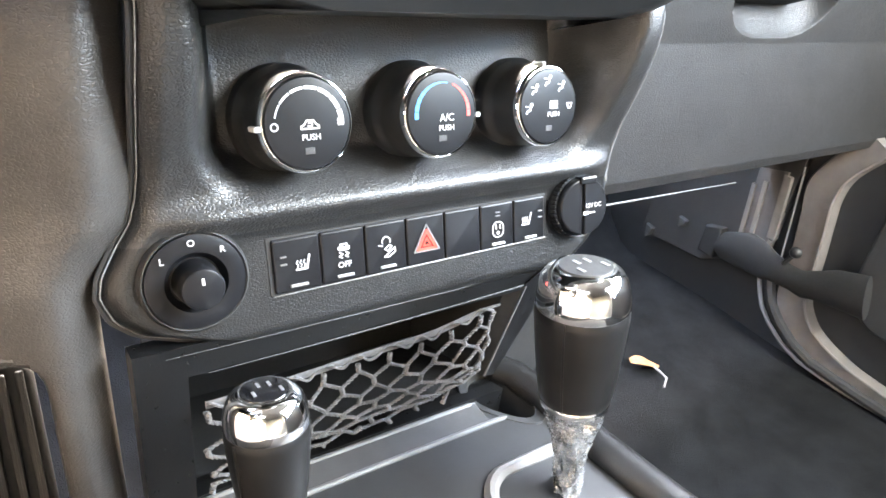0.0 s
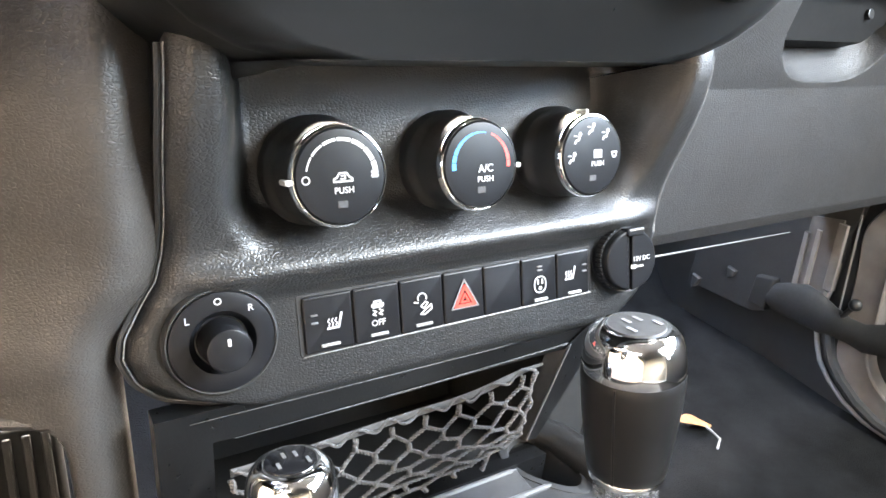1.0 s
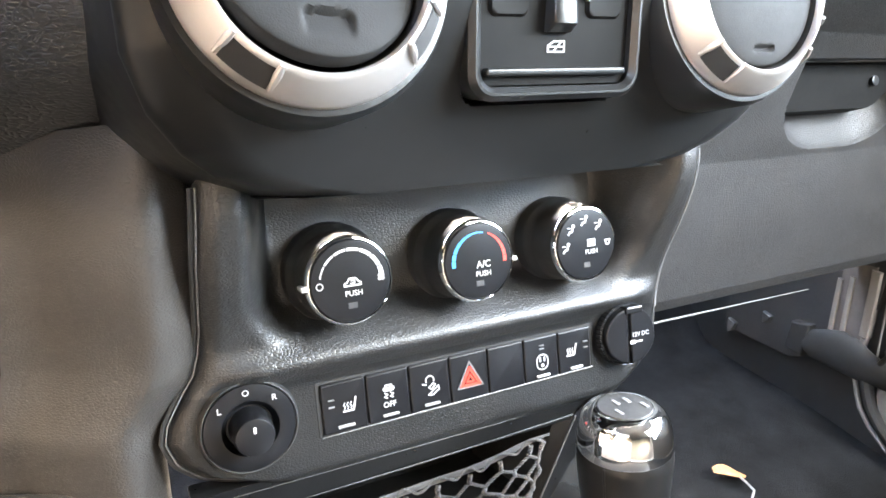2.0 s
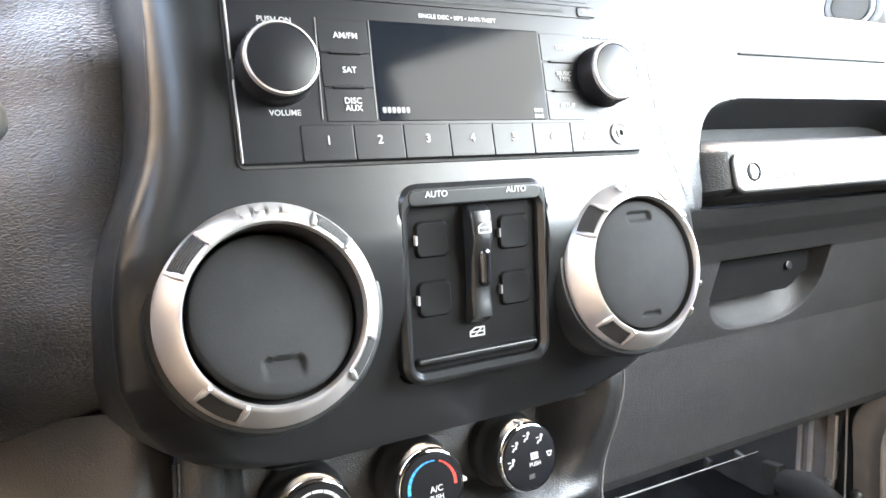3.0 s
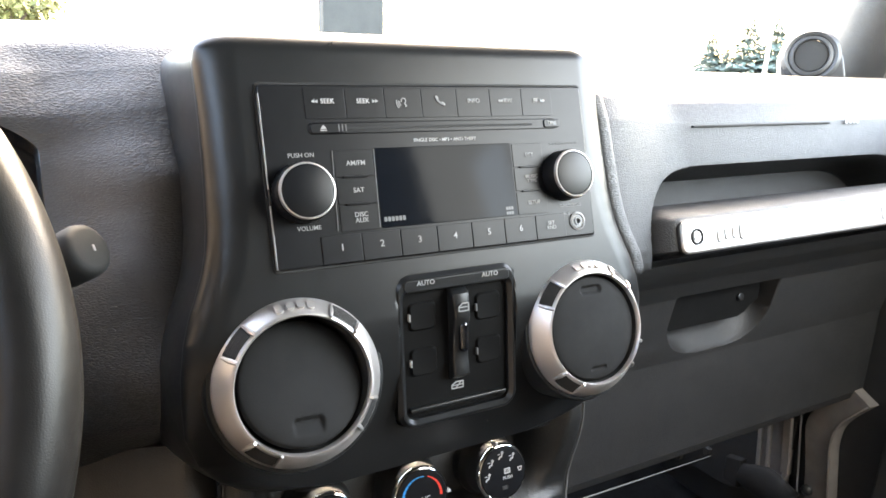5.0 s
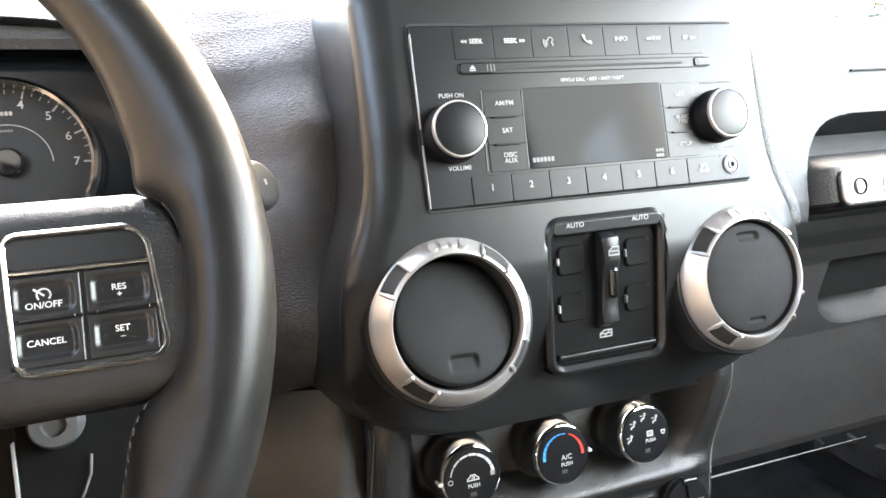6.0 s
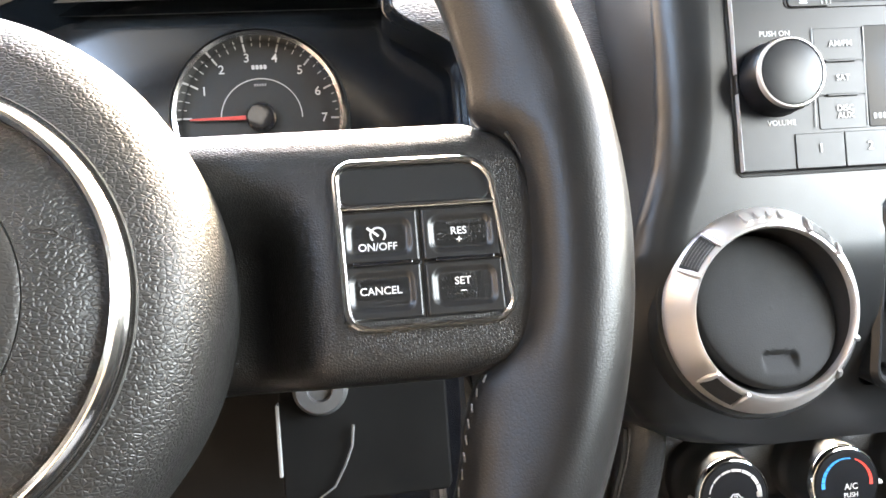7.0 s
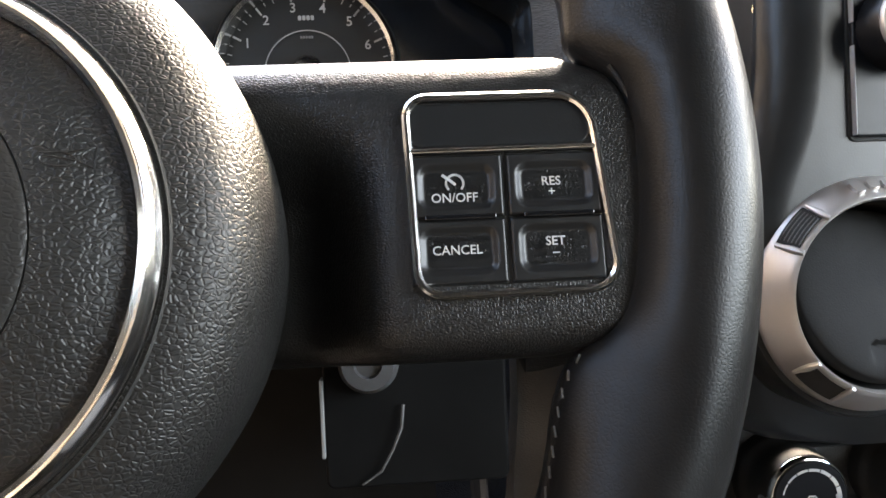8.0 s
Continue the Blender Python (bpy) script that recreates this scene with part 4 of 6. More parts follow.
def net_point(col, row):
    """A joint of the net: half columns, rows counted down from the strap; it gathers towards the passenger's end and the bottom."""
    x = NX0 + CELL * 0.5 * col
    fall = 0.0480 * (1 - math.exp(-0.22 * row)) / (1 - math.exp(-1.32))
    z = strap_z(x) - 0.004 - fall * (1 - 0.16 * smoothstep(0.02, 0.06, x))
    edge = 0.0600 - 0.26 * (-0.3260 - z)
    if x > edge - 0.012:
        x = edge - 0.012 + 0.011 * math.tanh((x - edge + 0.012) / 0.016)
    j = 0.0022 + 0.0009 * row
    return Vector((x + j * noise.noise(Vector((col * 3.1, row * 4.7, 1))), 0, z + j * noise.noise(Vector((col * 3.1, row * 4.7, 7)))))


def twist(bm, a, b, r, turns):
    """Two strands laid round one another from a to b."""
    n = max(6, int(turns * 6))
    side = Vector((b.z - a.z, 0, a.x - b.x)).normalized()
    sag = 0.0008 * noise.noise(a * 300)
    for ph in (0, math.pi):
        path = []
        for i in range(n + 1):
            p = a.lerp(b, i / n)
            q = 2 * math.pi * turns * i / n + ph
            p = p + side * (r * math.cos(q) + sag * math.sin(math.pi * i / n))
            path.append((p.x, net_y(p.x, p.z) - 0.001 + r * math.sin(q), p.z))
        tube(path, r * 0.92, 5, bm=bm)


bm = bmesh.new()
for row in range(7):
    for col in range(0, 19):
        if (col + row) % 2:
            continue
        top = net_point(col, row)
        low = net_point(col, row + 0.48)
        twist(bm, top, low, 0.00105, 1.8)
        for d in (-1, 1):
            if 0 <= col + d <= 18 and row < 6:
                twist(bm, low, net_point(col + d, row + 1), 0.00078, 2.6)
part("mesh", bm, CORD, net)
bm = bmesh.new()
strap = [(NX0 + 0.196 * i / 48, strap_z(NX0 + 0.196 * i / 48)) for i in range(49)]
rings = []
for i, (x, z) in enumerate(strap):
    y = net_y(x, z) - 0.0008
    hh = 0.0021 * (1 - 0.6 * smoothstep(42, 48, i))
    roll = 0.5 * noise.noise(Vector((x * 30, 0, 3)))
    rings.append([(x, y + px * 0.0007 + pz * hh * roll * 0.5, z + pz * hh) for px, pz in ((-1, -0.7), (-1, 0.7), (-0.5, 1), (0.5, 1), (1, 0.7), (1, -0.7), (0.5, -1), (-0.5, -1))])
part("top_band", loft(rings, True, True, bm), STRAP, net, "grey elastic top band")
bm = bmesh.new()
for ph in (0, math.pi):
    path = []
    for i in range(430):
        x = NX0 + 0.190 * i / 429
        w = 2 * math.pi * (x - NX0) / CELL
        z = strap_z(x) + 0.0024 * math.cos(w + 1.6 * noise.noise(Vector((x * 40, 5, 0)))) - 0.0006 + 0.0007 * noise.noise(Vector((x * 140, 2, 0)))
        q = i * 0.75 + ph
        path.append((x, net_y(x, z) - 0.0012 - 0.0022 * math.sin(w * 0.5 + 0.6) ** 2 + 0.0005 * math.sin(q), z + 0.0005 * math.cos(q)))
    tube(path, 0.00062, 5, bm=bm)
part("lacing", bm, CORD, net, "twisted cord laced over the band")

UPZ = math.tan(radians(LEAN))


def level(y, z0, y0):
    """Height along the dash's z of a level surface through (y0, z0)."""
    return z0 + (y - y0) * UPZ


console = thing("floor_console", at(0, 0, 0), "dark plastic floor console with tray and lever openings", "console", kind="structure")


def con(u, v):
    y = 0.165 - 0.50 * v
    x = -0.155 + (0.262 + 0.022 * smoothstep(0.12, -0.05, y)) * u
    z = level(y, -0.402, 0.165)
    return x, y, z


def rounded(pts, times=3):
    """Corners of a closed outline cut away, again and again."""
    for _ in range(times):
        pts = [(a[0] * (1 - t) + b[0] * t, a[1] * (1 - t) + b[1] * t) for a, b in zip(pts, pts[1:] + pts[:1]) for t in (0.25, 0.75)]
    return pts


def inside(x, y, pts):
    odd = False
    for (ax, ay), (bx, by) in zip(pts, pts[1:] + pts[:1]):
        if (ay > y) != (by > y) and x < ax + (y - ay) / (by - ay) * (bx - ax):
            odd = not odd
    return odd


POCKET = rounded([(0.0495, 0.1640), (0.0830, 0.1240), (0.1000, 0.1400), (0.0800, 0.1900)])
bm = sheet(con, 100, 200, 0.0)
grow = [(0.078 + 1.05 * (x - 0.078), 0.1545 + 1.05 * (y - 0.1545)) for x, y in POCKET]
gone = [f for f in bm.faces if inside(f.calc_center_median().x, f.calc_center_median().y, grow)]
bmesh.ops.delete(bm, geom=gone, context="FACES")
part("top", bm, BLACK, console)
part("tray_mat", plate(rrect(-0.045, 0, 0.20, 0.021, 0.002), -0.0012, 0.002, 0.0008), TRAY, console, "grey tray mat").matrix_basis = pose(0, 0.147, level(0.147, -0.4015, 0.165), -90 + LEAN)
for y0, x0, x1 in ((0.1566, -0.142, 0.056), (0.1368, -0.142, 0.0700)):
    z0 = level(y0, -0.4008, 0.165)
    part("tray_lip", tube([(x0, y0, z0), (x1 - 0.006, y0, z0), (x1, y0 + 0.0008, z0 - 0.0012)], lambda t: 0.0019 - 0.0008 * t ** 6, 8), LIP, console, "grey tray lip")
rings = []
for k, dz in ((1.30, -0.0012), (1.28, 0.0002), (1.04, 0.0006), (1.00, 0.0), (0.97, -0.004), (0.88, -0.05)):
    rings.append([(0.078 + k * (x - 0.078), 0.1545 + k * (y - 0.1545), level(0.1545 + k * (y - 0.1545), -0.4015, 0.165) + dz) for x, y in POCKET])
part("pocket_rim", loft(rings[:4], False, False), BLACK, console)
# Pocket walls darkened through their colour as well as by depth.
part("dark_recess", loft(rings[3:], False, True), DARK, console, "deep pocket with shade in its colour")
part("console_rim", tube([(0.082, 0.196, -0.3935), (0.093, 0.182, -0.3960), (0.1015, 0.168, -0.4000), (0.1065, 0.150, -0.4060), (0.1085, 0.125, -0.4140), (0.110, 0.09, -0.426), (0.116, 0.05, -0.439), (0.128, -0.02, -0.462)], lambda t: 0.0120 + 0.002 * t, 14), PEBBLE, console, "rounded grained console rim")
# Two tiny chrome beads added to make white glints on the rim.
for x, y, z in ((0.1085, 0.1690, -0.3925), (0.1040, 0.1500, -0.3960)):
    part("glint_bead", lathe([(0.0015, 0.002), (0.0015, -0.0004), (0.0010, -0.0009), (0.0, -0.0010)], 14), CHROME, console).matrix_basis = pose(x, y, z, -50)
for x in (-0.155, 0.145):
    fn = lambda u, v, x=x: (con(1 if x > 0 else 0, u)[0] + (0.02 if x > 0 else -0.02) * v, 0.165 - 0.50 * u, con(0, u)[2] - 0.26 * v)
    part("side", sheet(fn, 40, 6, 0.0), BLACK, console)
part("gate_trim", band(rrect(0, 0, 0.118, 0.150, 0.030), rrect(0, 0, 0.100, 0.132, 0.022), -0.004, 0.024, 0.003), PANELGREY, console, "pale satin gate surround").matrix_basis = pose(0.068, 0.033, level(0.033, -0.4010, 0.165), -90 + LEAN)
part("gate_plate", plate(rrect(0, 0, 0.102, 0.134, 0.022), 0.001, 0.006, 0.0004), SATIN, console).matrix_basis = pose(0.068, 0.033, level(0.033, -0.4010, 0.165), -90 + LEAN)


def lever(name, x, y, ztop, r, h, m_extra, label, shaft):
    """A gear lever: local z is its axis, from the top of the cap."""
    g = thing(name, at(x, y, ztop) @ m_extra, label, "gear lever", "gear levers")
    def spin(prof, n=64):
        bm = bmesh.new()
        rings = []
        for rr, zz in prof:
            rings.append([bm.verts.new((max(rr, 1e-5) * math.cos(2 * math.pi * i / n), max(rr, 1e-5) * math.sin(2 * math.pi * i / n), zz)) for i in range(n)])
        for a, b in zip(rings, rings[1:]):
            for i in range(n):
                bm.faces.new((a[i], a[(i + 1) % n], b[(i + 1) % n], b[i]))
        return bm
    part("cap", spin([(r * 0.985, -h * 0.275), (r * 1.0, -h * 0.262), (r * 0.99, -h * 0.20), (r * 0.95, -h * 0.125), (r * 0.88, -h * 0.068), (r * 0.78, -h * 0.030), (r * 0.66, -h * 0.010), (r * 0.58, -h * 0.004), (r * 0.56, -h * 0.006)]), CHROME, g, "chrome cap")
    part("emblem", spin([(r * 0.57, -0.0020), (r * 0.55, 0.0002), (r * 0.3, 0.0007), (0, 0.0008)], 48), GLOSS if shaft < 0.05 else TRAY, g)
    bm = bmesh.new()
    for i in range(4):
        a = i * 0.5 - 0.7
        cx, cy = r * 0.36 * math.sin(a * 1.4), r * 0.25 * math.cos(a * 3) - r * 0.05
        loft([[(cx + px * r * 0.036, cy + py * r * 0.11, 0.0009) for px, py in ((-1, -1), (1, -1), (1, 1), (-1, 1))], [(cx + px * r * 0.036, cy + py * r * 0.11, 0.0012) for px, py in ((-1, -1), (1, -1), (1, 1), (-1, 1))]], False, True, bm)
    part("pattern_bars", bm, DIMPRINT if shaft < 0.05 else GREYPRINT, g)
    part("grip", spin([(r * 0.965, -h * 0.268), (r * 1.0, -h * 0.285), (r * 1.005, -h * 0.34), (r * 0.965, -h * 0.52), (r * 0.90, -h * 0.72), (r * 0.825, -h * 0.90), (r * 0.795, -h * 0.955), (r * 0.76, -h * 0.968)]), LEATHER_RIM, g, "black leather grip")
    seam = [(r * k * 1.005 * math.cos(radians(205)), r * k * 1.005 * math.sin(radians(205)), -h * q) for k, q in ((1.0, 0.285), (1.005, 0.34), (0.965, 0.52), (0.90, 0.72), (0.825, 0.90), (0.795, 0.955))]
    part("grip_seam", tube(seam, 0.0007, 6), LEATHER_RIM, g)
    part("collar", spin([(r * 0.76, -h * 0.955), (r * 0.79, -h * 0.972), (r * 0.77, -h * 1.01), (r * 0.70, -h * 1.025), (r * 0.45, -h * 1.03)]), CHROME, g, "chrome collar")
    n = 22
    bm = spin([(r * along([(0.0, 0.68), (0.10, 0.62), (0.28, 0.50), (0.45, 0.36), (0.62, 0.34), (1.0, 0.30)], i / n), -h * 1.01 - (h * 0.29 + shaft) * i / n) for i in range(n + 1)], 30)
    for v in bm.verts:
        a = math.atan2(v.co.y, v.co.x)
        k = 1 + 0.30 * noise.noise(Vector((2.2 * math.cos(a), 2.2 * math.sin(a), v.co.z * 75))) + 0.12 * noise.noise(Vector((7 * math.cos(a), 7 * math.sin(a), v.co.z * 160)))
        v.co.x, v.co.y = v.co.x * k, v.co.y * k
    part("shaft", bm, FOIL, g, "crumpled bright wrap round the shaft", smooth=20)
    return g


lever("gear_shifter", 0.0570, 0.0500, -0.2770, 0.0268, 0.0885, pose(0, 0, 0, 8, -3, 0), "leather gear shifter with chrome cap", 0.06)
lever("transfer_lever", -0.1210, 0.0680, -0.3040, 0.0192, 0.0640, pose(0, 0, 0, 6, 0, 0), "small leather transfer lever with chrome cap", 0.02)

# ---- passenger side of the dashboard ----
pdash = thing("dashboard", at(0, 0, 0), "dark grained vinyl dashboard with glove box", "dashboard", kind="structure")
FACE = [(-0.30, 0.34), (-0.287, 0.25), (-0.280, 0.207), (-0.27, 0.200), (-0.154, 0.165), (-0.10, 0.136), (-0.080, 0.125), (-0.062, 0.104), (-0.048, 0.075), (-0.036, 0.058), (-0.02, 0.055), (0.06, 0.056), (0.09, 0.057), (0.11, 0.062), (0.125, 0.071), (0.140, 0.088), (0.152, 0.110), (0.161, 0.140), (0.172, 0.180), (0.198, 0.26), (0.232, 0.37)]


def pface(x, z):
    y = along(FACE, z)
    y -= 0.026 * smoothstep(0.285, 0.165, x) * smoothstep(-0.075, -0.03, z) * smoothstep(0.15, 0.11, z)
    s = min(x - 0.2085, 0.655 - x) / 0.10
    if 0 < s and z > -0.036:
        arch = -0.030 + 0.077 * (1 - (1 - min(1.0, s)) ** 2.6) ** 0.385
        y += 0.075 * smoothstep(-0.036, -0.031, z) * (1 - smoothstep(arch - 0.004, arch + 0.004, z)) * min(1.0, s / 0.02)
    q = (x - 0.4035) / 0.083
    if abs(q) < 1 and -0.17 < z < -0.078:
        floor_z = -0.104 - 0.046 * math.sqrt(max(0, 1 - abs(q) ** 3))
        if z > floor_z:
            t = (z - floor_z) / (-0.078 - floor_z)
            y += 0.034 * min(1, t / 0.55) ** 0.8 * min(1, (1 - abs(q)) / 0.04)
    return y


def pskin(u, v):
    x = 0.128 + 0.622 * u
    z = -0.30 + 0.53 * v
    return x, pface(x, z), z


part("skin", sheet(pskin, 420, 420, 0.0), VINYL_FINE, pdash)


def edge_roll(u, v):
    z = -0.060 + 0.214 * v
    return stack_half(z) - 0.0065 + 0.0215 * u, pface(0.165, z) + 0.002 - 0.0085 * (1 - abs(2 * u - 1) ** 3) * min(1.0, (1 - v) / 0.04), z


part("edge_roll", sheet(edge_roll, 20, 110, 0.006), VINYL_COARSE, pdash, "coarsely grained rolled edge beside the facia")
part("panel_seam", plate(rrect(0.395, 0.0872, 0.205, 0.0018, 0.0008), 0.0548, 0.060, 0.0003), DARK, pdash, "thin dark seam")
bars("badge_bars", 0.535, 0.088, 0.026, 0.0055, 4, 0.0545, DIMPRINT, pdash)
part("lower_seam", tube([(0.16 + 0.27 * i / 10, pface(0.16 + 0.27 * i / 10, -0.276) - 0.001, -0.2875 - 0.003 * i / 10) for i in range(11)], lambda t: 0.0012 * (1 - 0.7 * t), 6), DIMPRINT, pdash, "pale glove box edge")
bm = bmesh.new()
rings = []
for i in range(13):
    t = i / 12
    x = 0.3270 + 0.150 * t
    low = -0.117 + 0.016 * smoothstep(0.75, 1.0, t)
    rings.append([(x, 0.1385, -0.0785), (x, 0.1440, -0.0800), (x, 0.1505, low), (x, 0.1700, low - 0.002), (x, 0.1700, -0.0785)])
part("latch_plate", loft(rings, True, True, bm), ROCKER, pdash, "black latch plate")
part("latch_edge", tube([(0.3255 + 0.156 * i / 8, 0.1335, -0.0780) for i in range(9)], 0.0011, 6), DIMPRINT, pdash)
bm = lathe([(0.0045, 0.002), (0.0045, -0.003), (0.003, -0.0035), (0.0, -0.0025)], 20)
bm.transform(pose(0.440, 0.146, -0.094))
part("lock", bm, SATIN, pdash, "round glove box lock")

handle = thing("grab_handle", at(0, 0, 0), "passenger grab handle with satin silver insert", "grab handle")


def hbody(u, v):
    x = 0.2095 + 0.4420 * u
    round_end = smoothstep(0.0, 0.05, min(u, 1 - u)) ** 0.5
    z = 0.017 - 0.0485 * v
    y = 0.0270 + 0.030 * max(0.0, 1 - v / 0.30) ** 1.6 + 0.030 * smoothstep(0.84, 1.0, v) + 0.020 * (1 - round_end)
    return x, y, z


part("body", sheet(hbody, 60, 30, 0.02), VINYL_FINE, handle)
bar_pts = rrect(0.430, -0.0130, 0.400, 0.0285, 0.0070)
part("insert_rim", plate(rrect(0.430, -0.0130, 0.4025, 0.0312, 0.0085), 0.0255, 0.045, 0.0015), SATIN, handle)
part("insert", plate(bar_pts, 0.0232, 0.04, 0.0022), SILVER, handle, "satin silver insert")
for x in (0.2470, 0.613):
    bm = lathe([(0.0072, 0.006), (0.0072, -0.0010), (0.0060, -0.0016), (0.0048, 0.0004), (0.0042, 0.0004), (0.0042, 0.003), (0.0, 0.003)], 32)
    bm.transform(pose(x, 0.0232, -0.0130))
    bolt = part("bolt", bm, DARK, handle, "dark socket bolt")
    bm = lathe([(0.0040, 0.004), (0.0040, -0.0008), (0.0032, -0.0012), (0.0020, -0.0010), (0.0016, 0.002), (0, 0.002)], 24)
    bm.transform(pose(x, 0.0232, -0.0130))
    part("bolt_head", bm, GALV, bolt)
for x0, n in ((0.275, 4), (0.520, 6)):
    for i in range(n):
        cx, tall = x0 + 0.0096 * i, 0.0125 if i in (0, 3) else 0.0095
        part("emblem_groove", plate(rrect(cx, -0.0138, 0.0086, tall + 0.0016, 0.0026, 3), 0.0229, 0.03, 0.0002, 2), PANELGREY, handle)
        part("emblem_bar", plate(rrect(cx, -0.0138, 0.0070, tall, 0.0020, 3), 0.0218, 0.03, 0.0006, 2), SILVER, handle)

# ---- dash top, tweeter, windscreen ----
def top_skin(u, v):
    x = -0.75 + 1.5 * u
    y = 0.13 + 0.25 * v
    z = level(y, 0.148, 0.13) - 0.012
    return x, y, z


part("top", sheet(top_skin, 60, 20, 0.0), VINYL_FINE, pdash)

tw = thing("tweeter", at(0.636, 0.158, 0.193, 0, 0, -48) @ Matrix.Scale(0.90, 4), "round black tweeter pod on the dash top", "speaker")
bm = lathe([(0.040, 0.045), (0.041, 0.012), (0.039, 0.001), (0.034, -0.004), (0.030, -0.002), (0.0295, 0.002)], 64)
part("pod", bm, POD, tw)
part("foot", plate(rrect(0, -0.022, 0.082, 0.036, 0.004), 0.002, 0.05, 0.003), POD, tw)
part("ring", lathe([(0.030, 0.003), (0.0285, -0.003), (0.024, -0.0045), (0.0225, -0.002)], 56), POD, tw)
part("grille", lathe([(0.0230, 0.000), (0.021, -0.0022), (0.0, -0.0034)], 48), RUBBER, tw)

# driver's side of the dash beside the facia
SHOULDER = [(0.0, -0.13, 0.118), (0.22, -0.05, 0.098), (0.42, 0.04, 0.086), (0.52, 0.080, 0.089), (0.60, 0.110, 0.096), (0.68, 0.140, 0.109), (0.75, 0.163, 0.125), (0.82, 0.181, 0.145), (0.90, 0.195, 0.175), (1.0, 0.212, 0.250)]


def leather_face(u, v):
    x = -0.150 - (0.084 + 0.030 * smoothstep(0.0, 0.3, v) - 0.030 * smoothstep(0.34, 0.44, v) + 0.042 * smoothstep(0.54, 0.64, v) + 0.05 * smoothstep(0.66, 0.80, v)) * u + 0.060 * smoothstep(0.52, 0.74, v) * (1 - u)
    z = along([(a, b) for a, b, c in SHOULDER], v)
    y = along([(a, c) for a, b, c in SHOULDER], v)
    y += -0.010 * math.sin(math.pi * u * 0.8) + 0.012 * max(0, 1 - u / 0.07) ** 2 + 0.012 * smoothstep(0.965, 1.0, u) * (1 - smoothstep(0.60, 0.72, v))
    x += -0.014 * smoothstep(0.0, -0.09, z) * (1 - u)
    z -= 0.040 * smoothstep(0.80, 1.0, v) * smoothstep(0.45, 0.0, u)
    low = smoothstep(0.130, 0.060, z)
    y += 0.035 * smoothstep(-0.085, -0.130, z)
    y -= 0.052 * (1 - low) * smoothstep(0.050, 0.150, z) * smoothstep(0.200, 0.150, z) * smoothstep(0.75, 0.0, u)
    y -= low * smoothstep(-0.135, -0.050, z) * (along([(a, c) for a, b, c in SHOULDER], v) - 0.050) * smoothstep(0.95, 0.05, u)
    return x, y, z


driver = thing("driver_dash", at(0, 0, 0), "dark grained vinyl dash beside the steering column", "dashboard", kind="structure")
part("face", sheet(lambda u, v: leather_face(0.962 * u, v), 70, 110, 0.0), VINYL_COARSE, driver)
part("cluster_return", sheet(lambda u, v: leather_face(0.962 + 0.038 * u, v), 8, 110, 0.030), LENS, driver, "glossy black side of the cluster opening")


def brow(u, v):
    x = -0.258 - 0.34 * u
    y = along([(0.0, 0.116), (0.10, 0.109), (0.25, 0.124), (0.40, 0.144), (0.55, 0.174), (1.0, 0.30)], v)
    z = along([(0.0, 0.135), (0.10, 0.141), (0.25, 0.163), (0.40, 0.181), (0.55, 0.195), (1.0, 0.236)], v) + 0.004 * math.sin(math.pi * u)
    return x, y, z


part("brow", sheet(brow, 60, 24, 0.0), VINYL_COARSE, driver)


def knee(u, v):
    z = -0.50 + 0.392 * v
    x = bezel_left(max(z, -0.266)) - 0.0012 - 0.089 * u
    y = 0.108 + 0.030 * smoothstep(-0.14, -0.26, z) + 0.22 * max(0, -0.235 - z)
    y -= 0.014 * math.exp(-((u - 0.22) / 0.20) ** 2)
    y += 0.030 * smoothstep(0.40, 1.0, u) + 0.004 * max(0.0, 1 - u / 0.03) ** 2
    return x, y, z


bm = sheet(knee, 70, 130, 0.03)
# arched foot opening at the bottom, outboard
gone = [f for f in bm.faces if box_distance(f.calc_center_median().x, f.calc_center_median().z, -0.300, -0.490, 0.1030, 0.198, 0.022) < 0]
bmesh.ops.delete(bm, geom=gone, context="FACES")
part("knee_panel", bm, KNEE, driver)
arch = [(-0.1970, -0.50), (-0.1970, -0.316), (-0.1980, -0.308), (-0.2005, -0.301), (-0.2050, -0.296), (-0.2110, -0.2930), (-0.2210, -0.292), (-0.262, -0.292)]
part("foot_opening_lip", tube([(x, 0.137 + 0.22 * max(0, -0.235 - z) + 0.030 * smoothstep(-0.207, -0.26, x), z) for x, z in arch], 0.0035, 8), KNEE, driver)


def knee_left(u, v):
    x = -0.290 - 0.26 * u
    z = -0.52 + 0.51 * v
    return x, 0.160 + 0.01 * u, z


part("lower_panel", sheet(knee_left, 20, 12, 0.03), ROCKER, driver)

pedal = thing("pedal", at(-0.2440, 0.265, -0.400, -8, 0, 0), "ribbed black rubber pedal in the driver footwell", "pedal")
part("pad", plate(rrect(0, 0, 0.075, 0.130, 0.012), -0.004, 0.012, 0.003), DARK, pedal)
for i in range(7):
    part("rib", plate(rrect(-0.030 + 0.010 * i, 0, 0.0045, 0.118, 0.001), -0.0075, 0, 0.0008), PEDALRIB, pedal)
part("arm", tube([(0, 0.012, 0.03), (0, 0.05, 0.12), (0, 0.07, 0.22)], 0.008, 8), BLACK, pedal)

# ---- instrument cluster ----
cl = thing("instrument_cluster", at(-0.3560, 0.137, 0.0685), "dark instrument cluster with rev counter", "instrument cluster")
part("panel", plate(rrect(-0.01, 0.0, 0.37, 0.17, 0.03), 0.004, 0.02, 0.003), LENS, cl, "dark glossy cluster face")
part("hood_tube", lathe([(0.056, 0.004), (0.0555, -0.010), (0.052, -0.013)], 72), SATIN, cl)
part("dial", lathe([(0.0505, -0.001), (0.0, -0.0012)], 64), SATIN, cl)
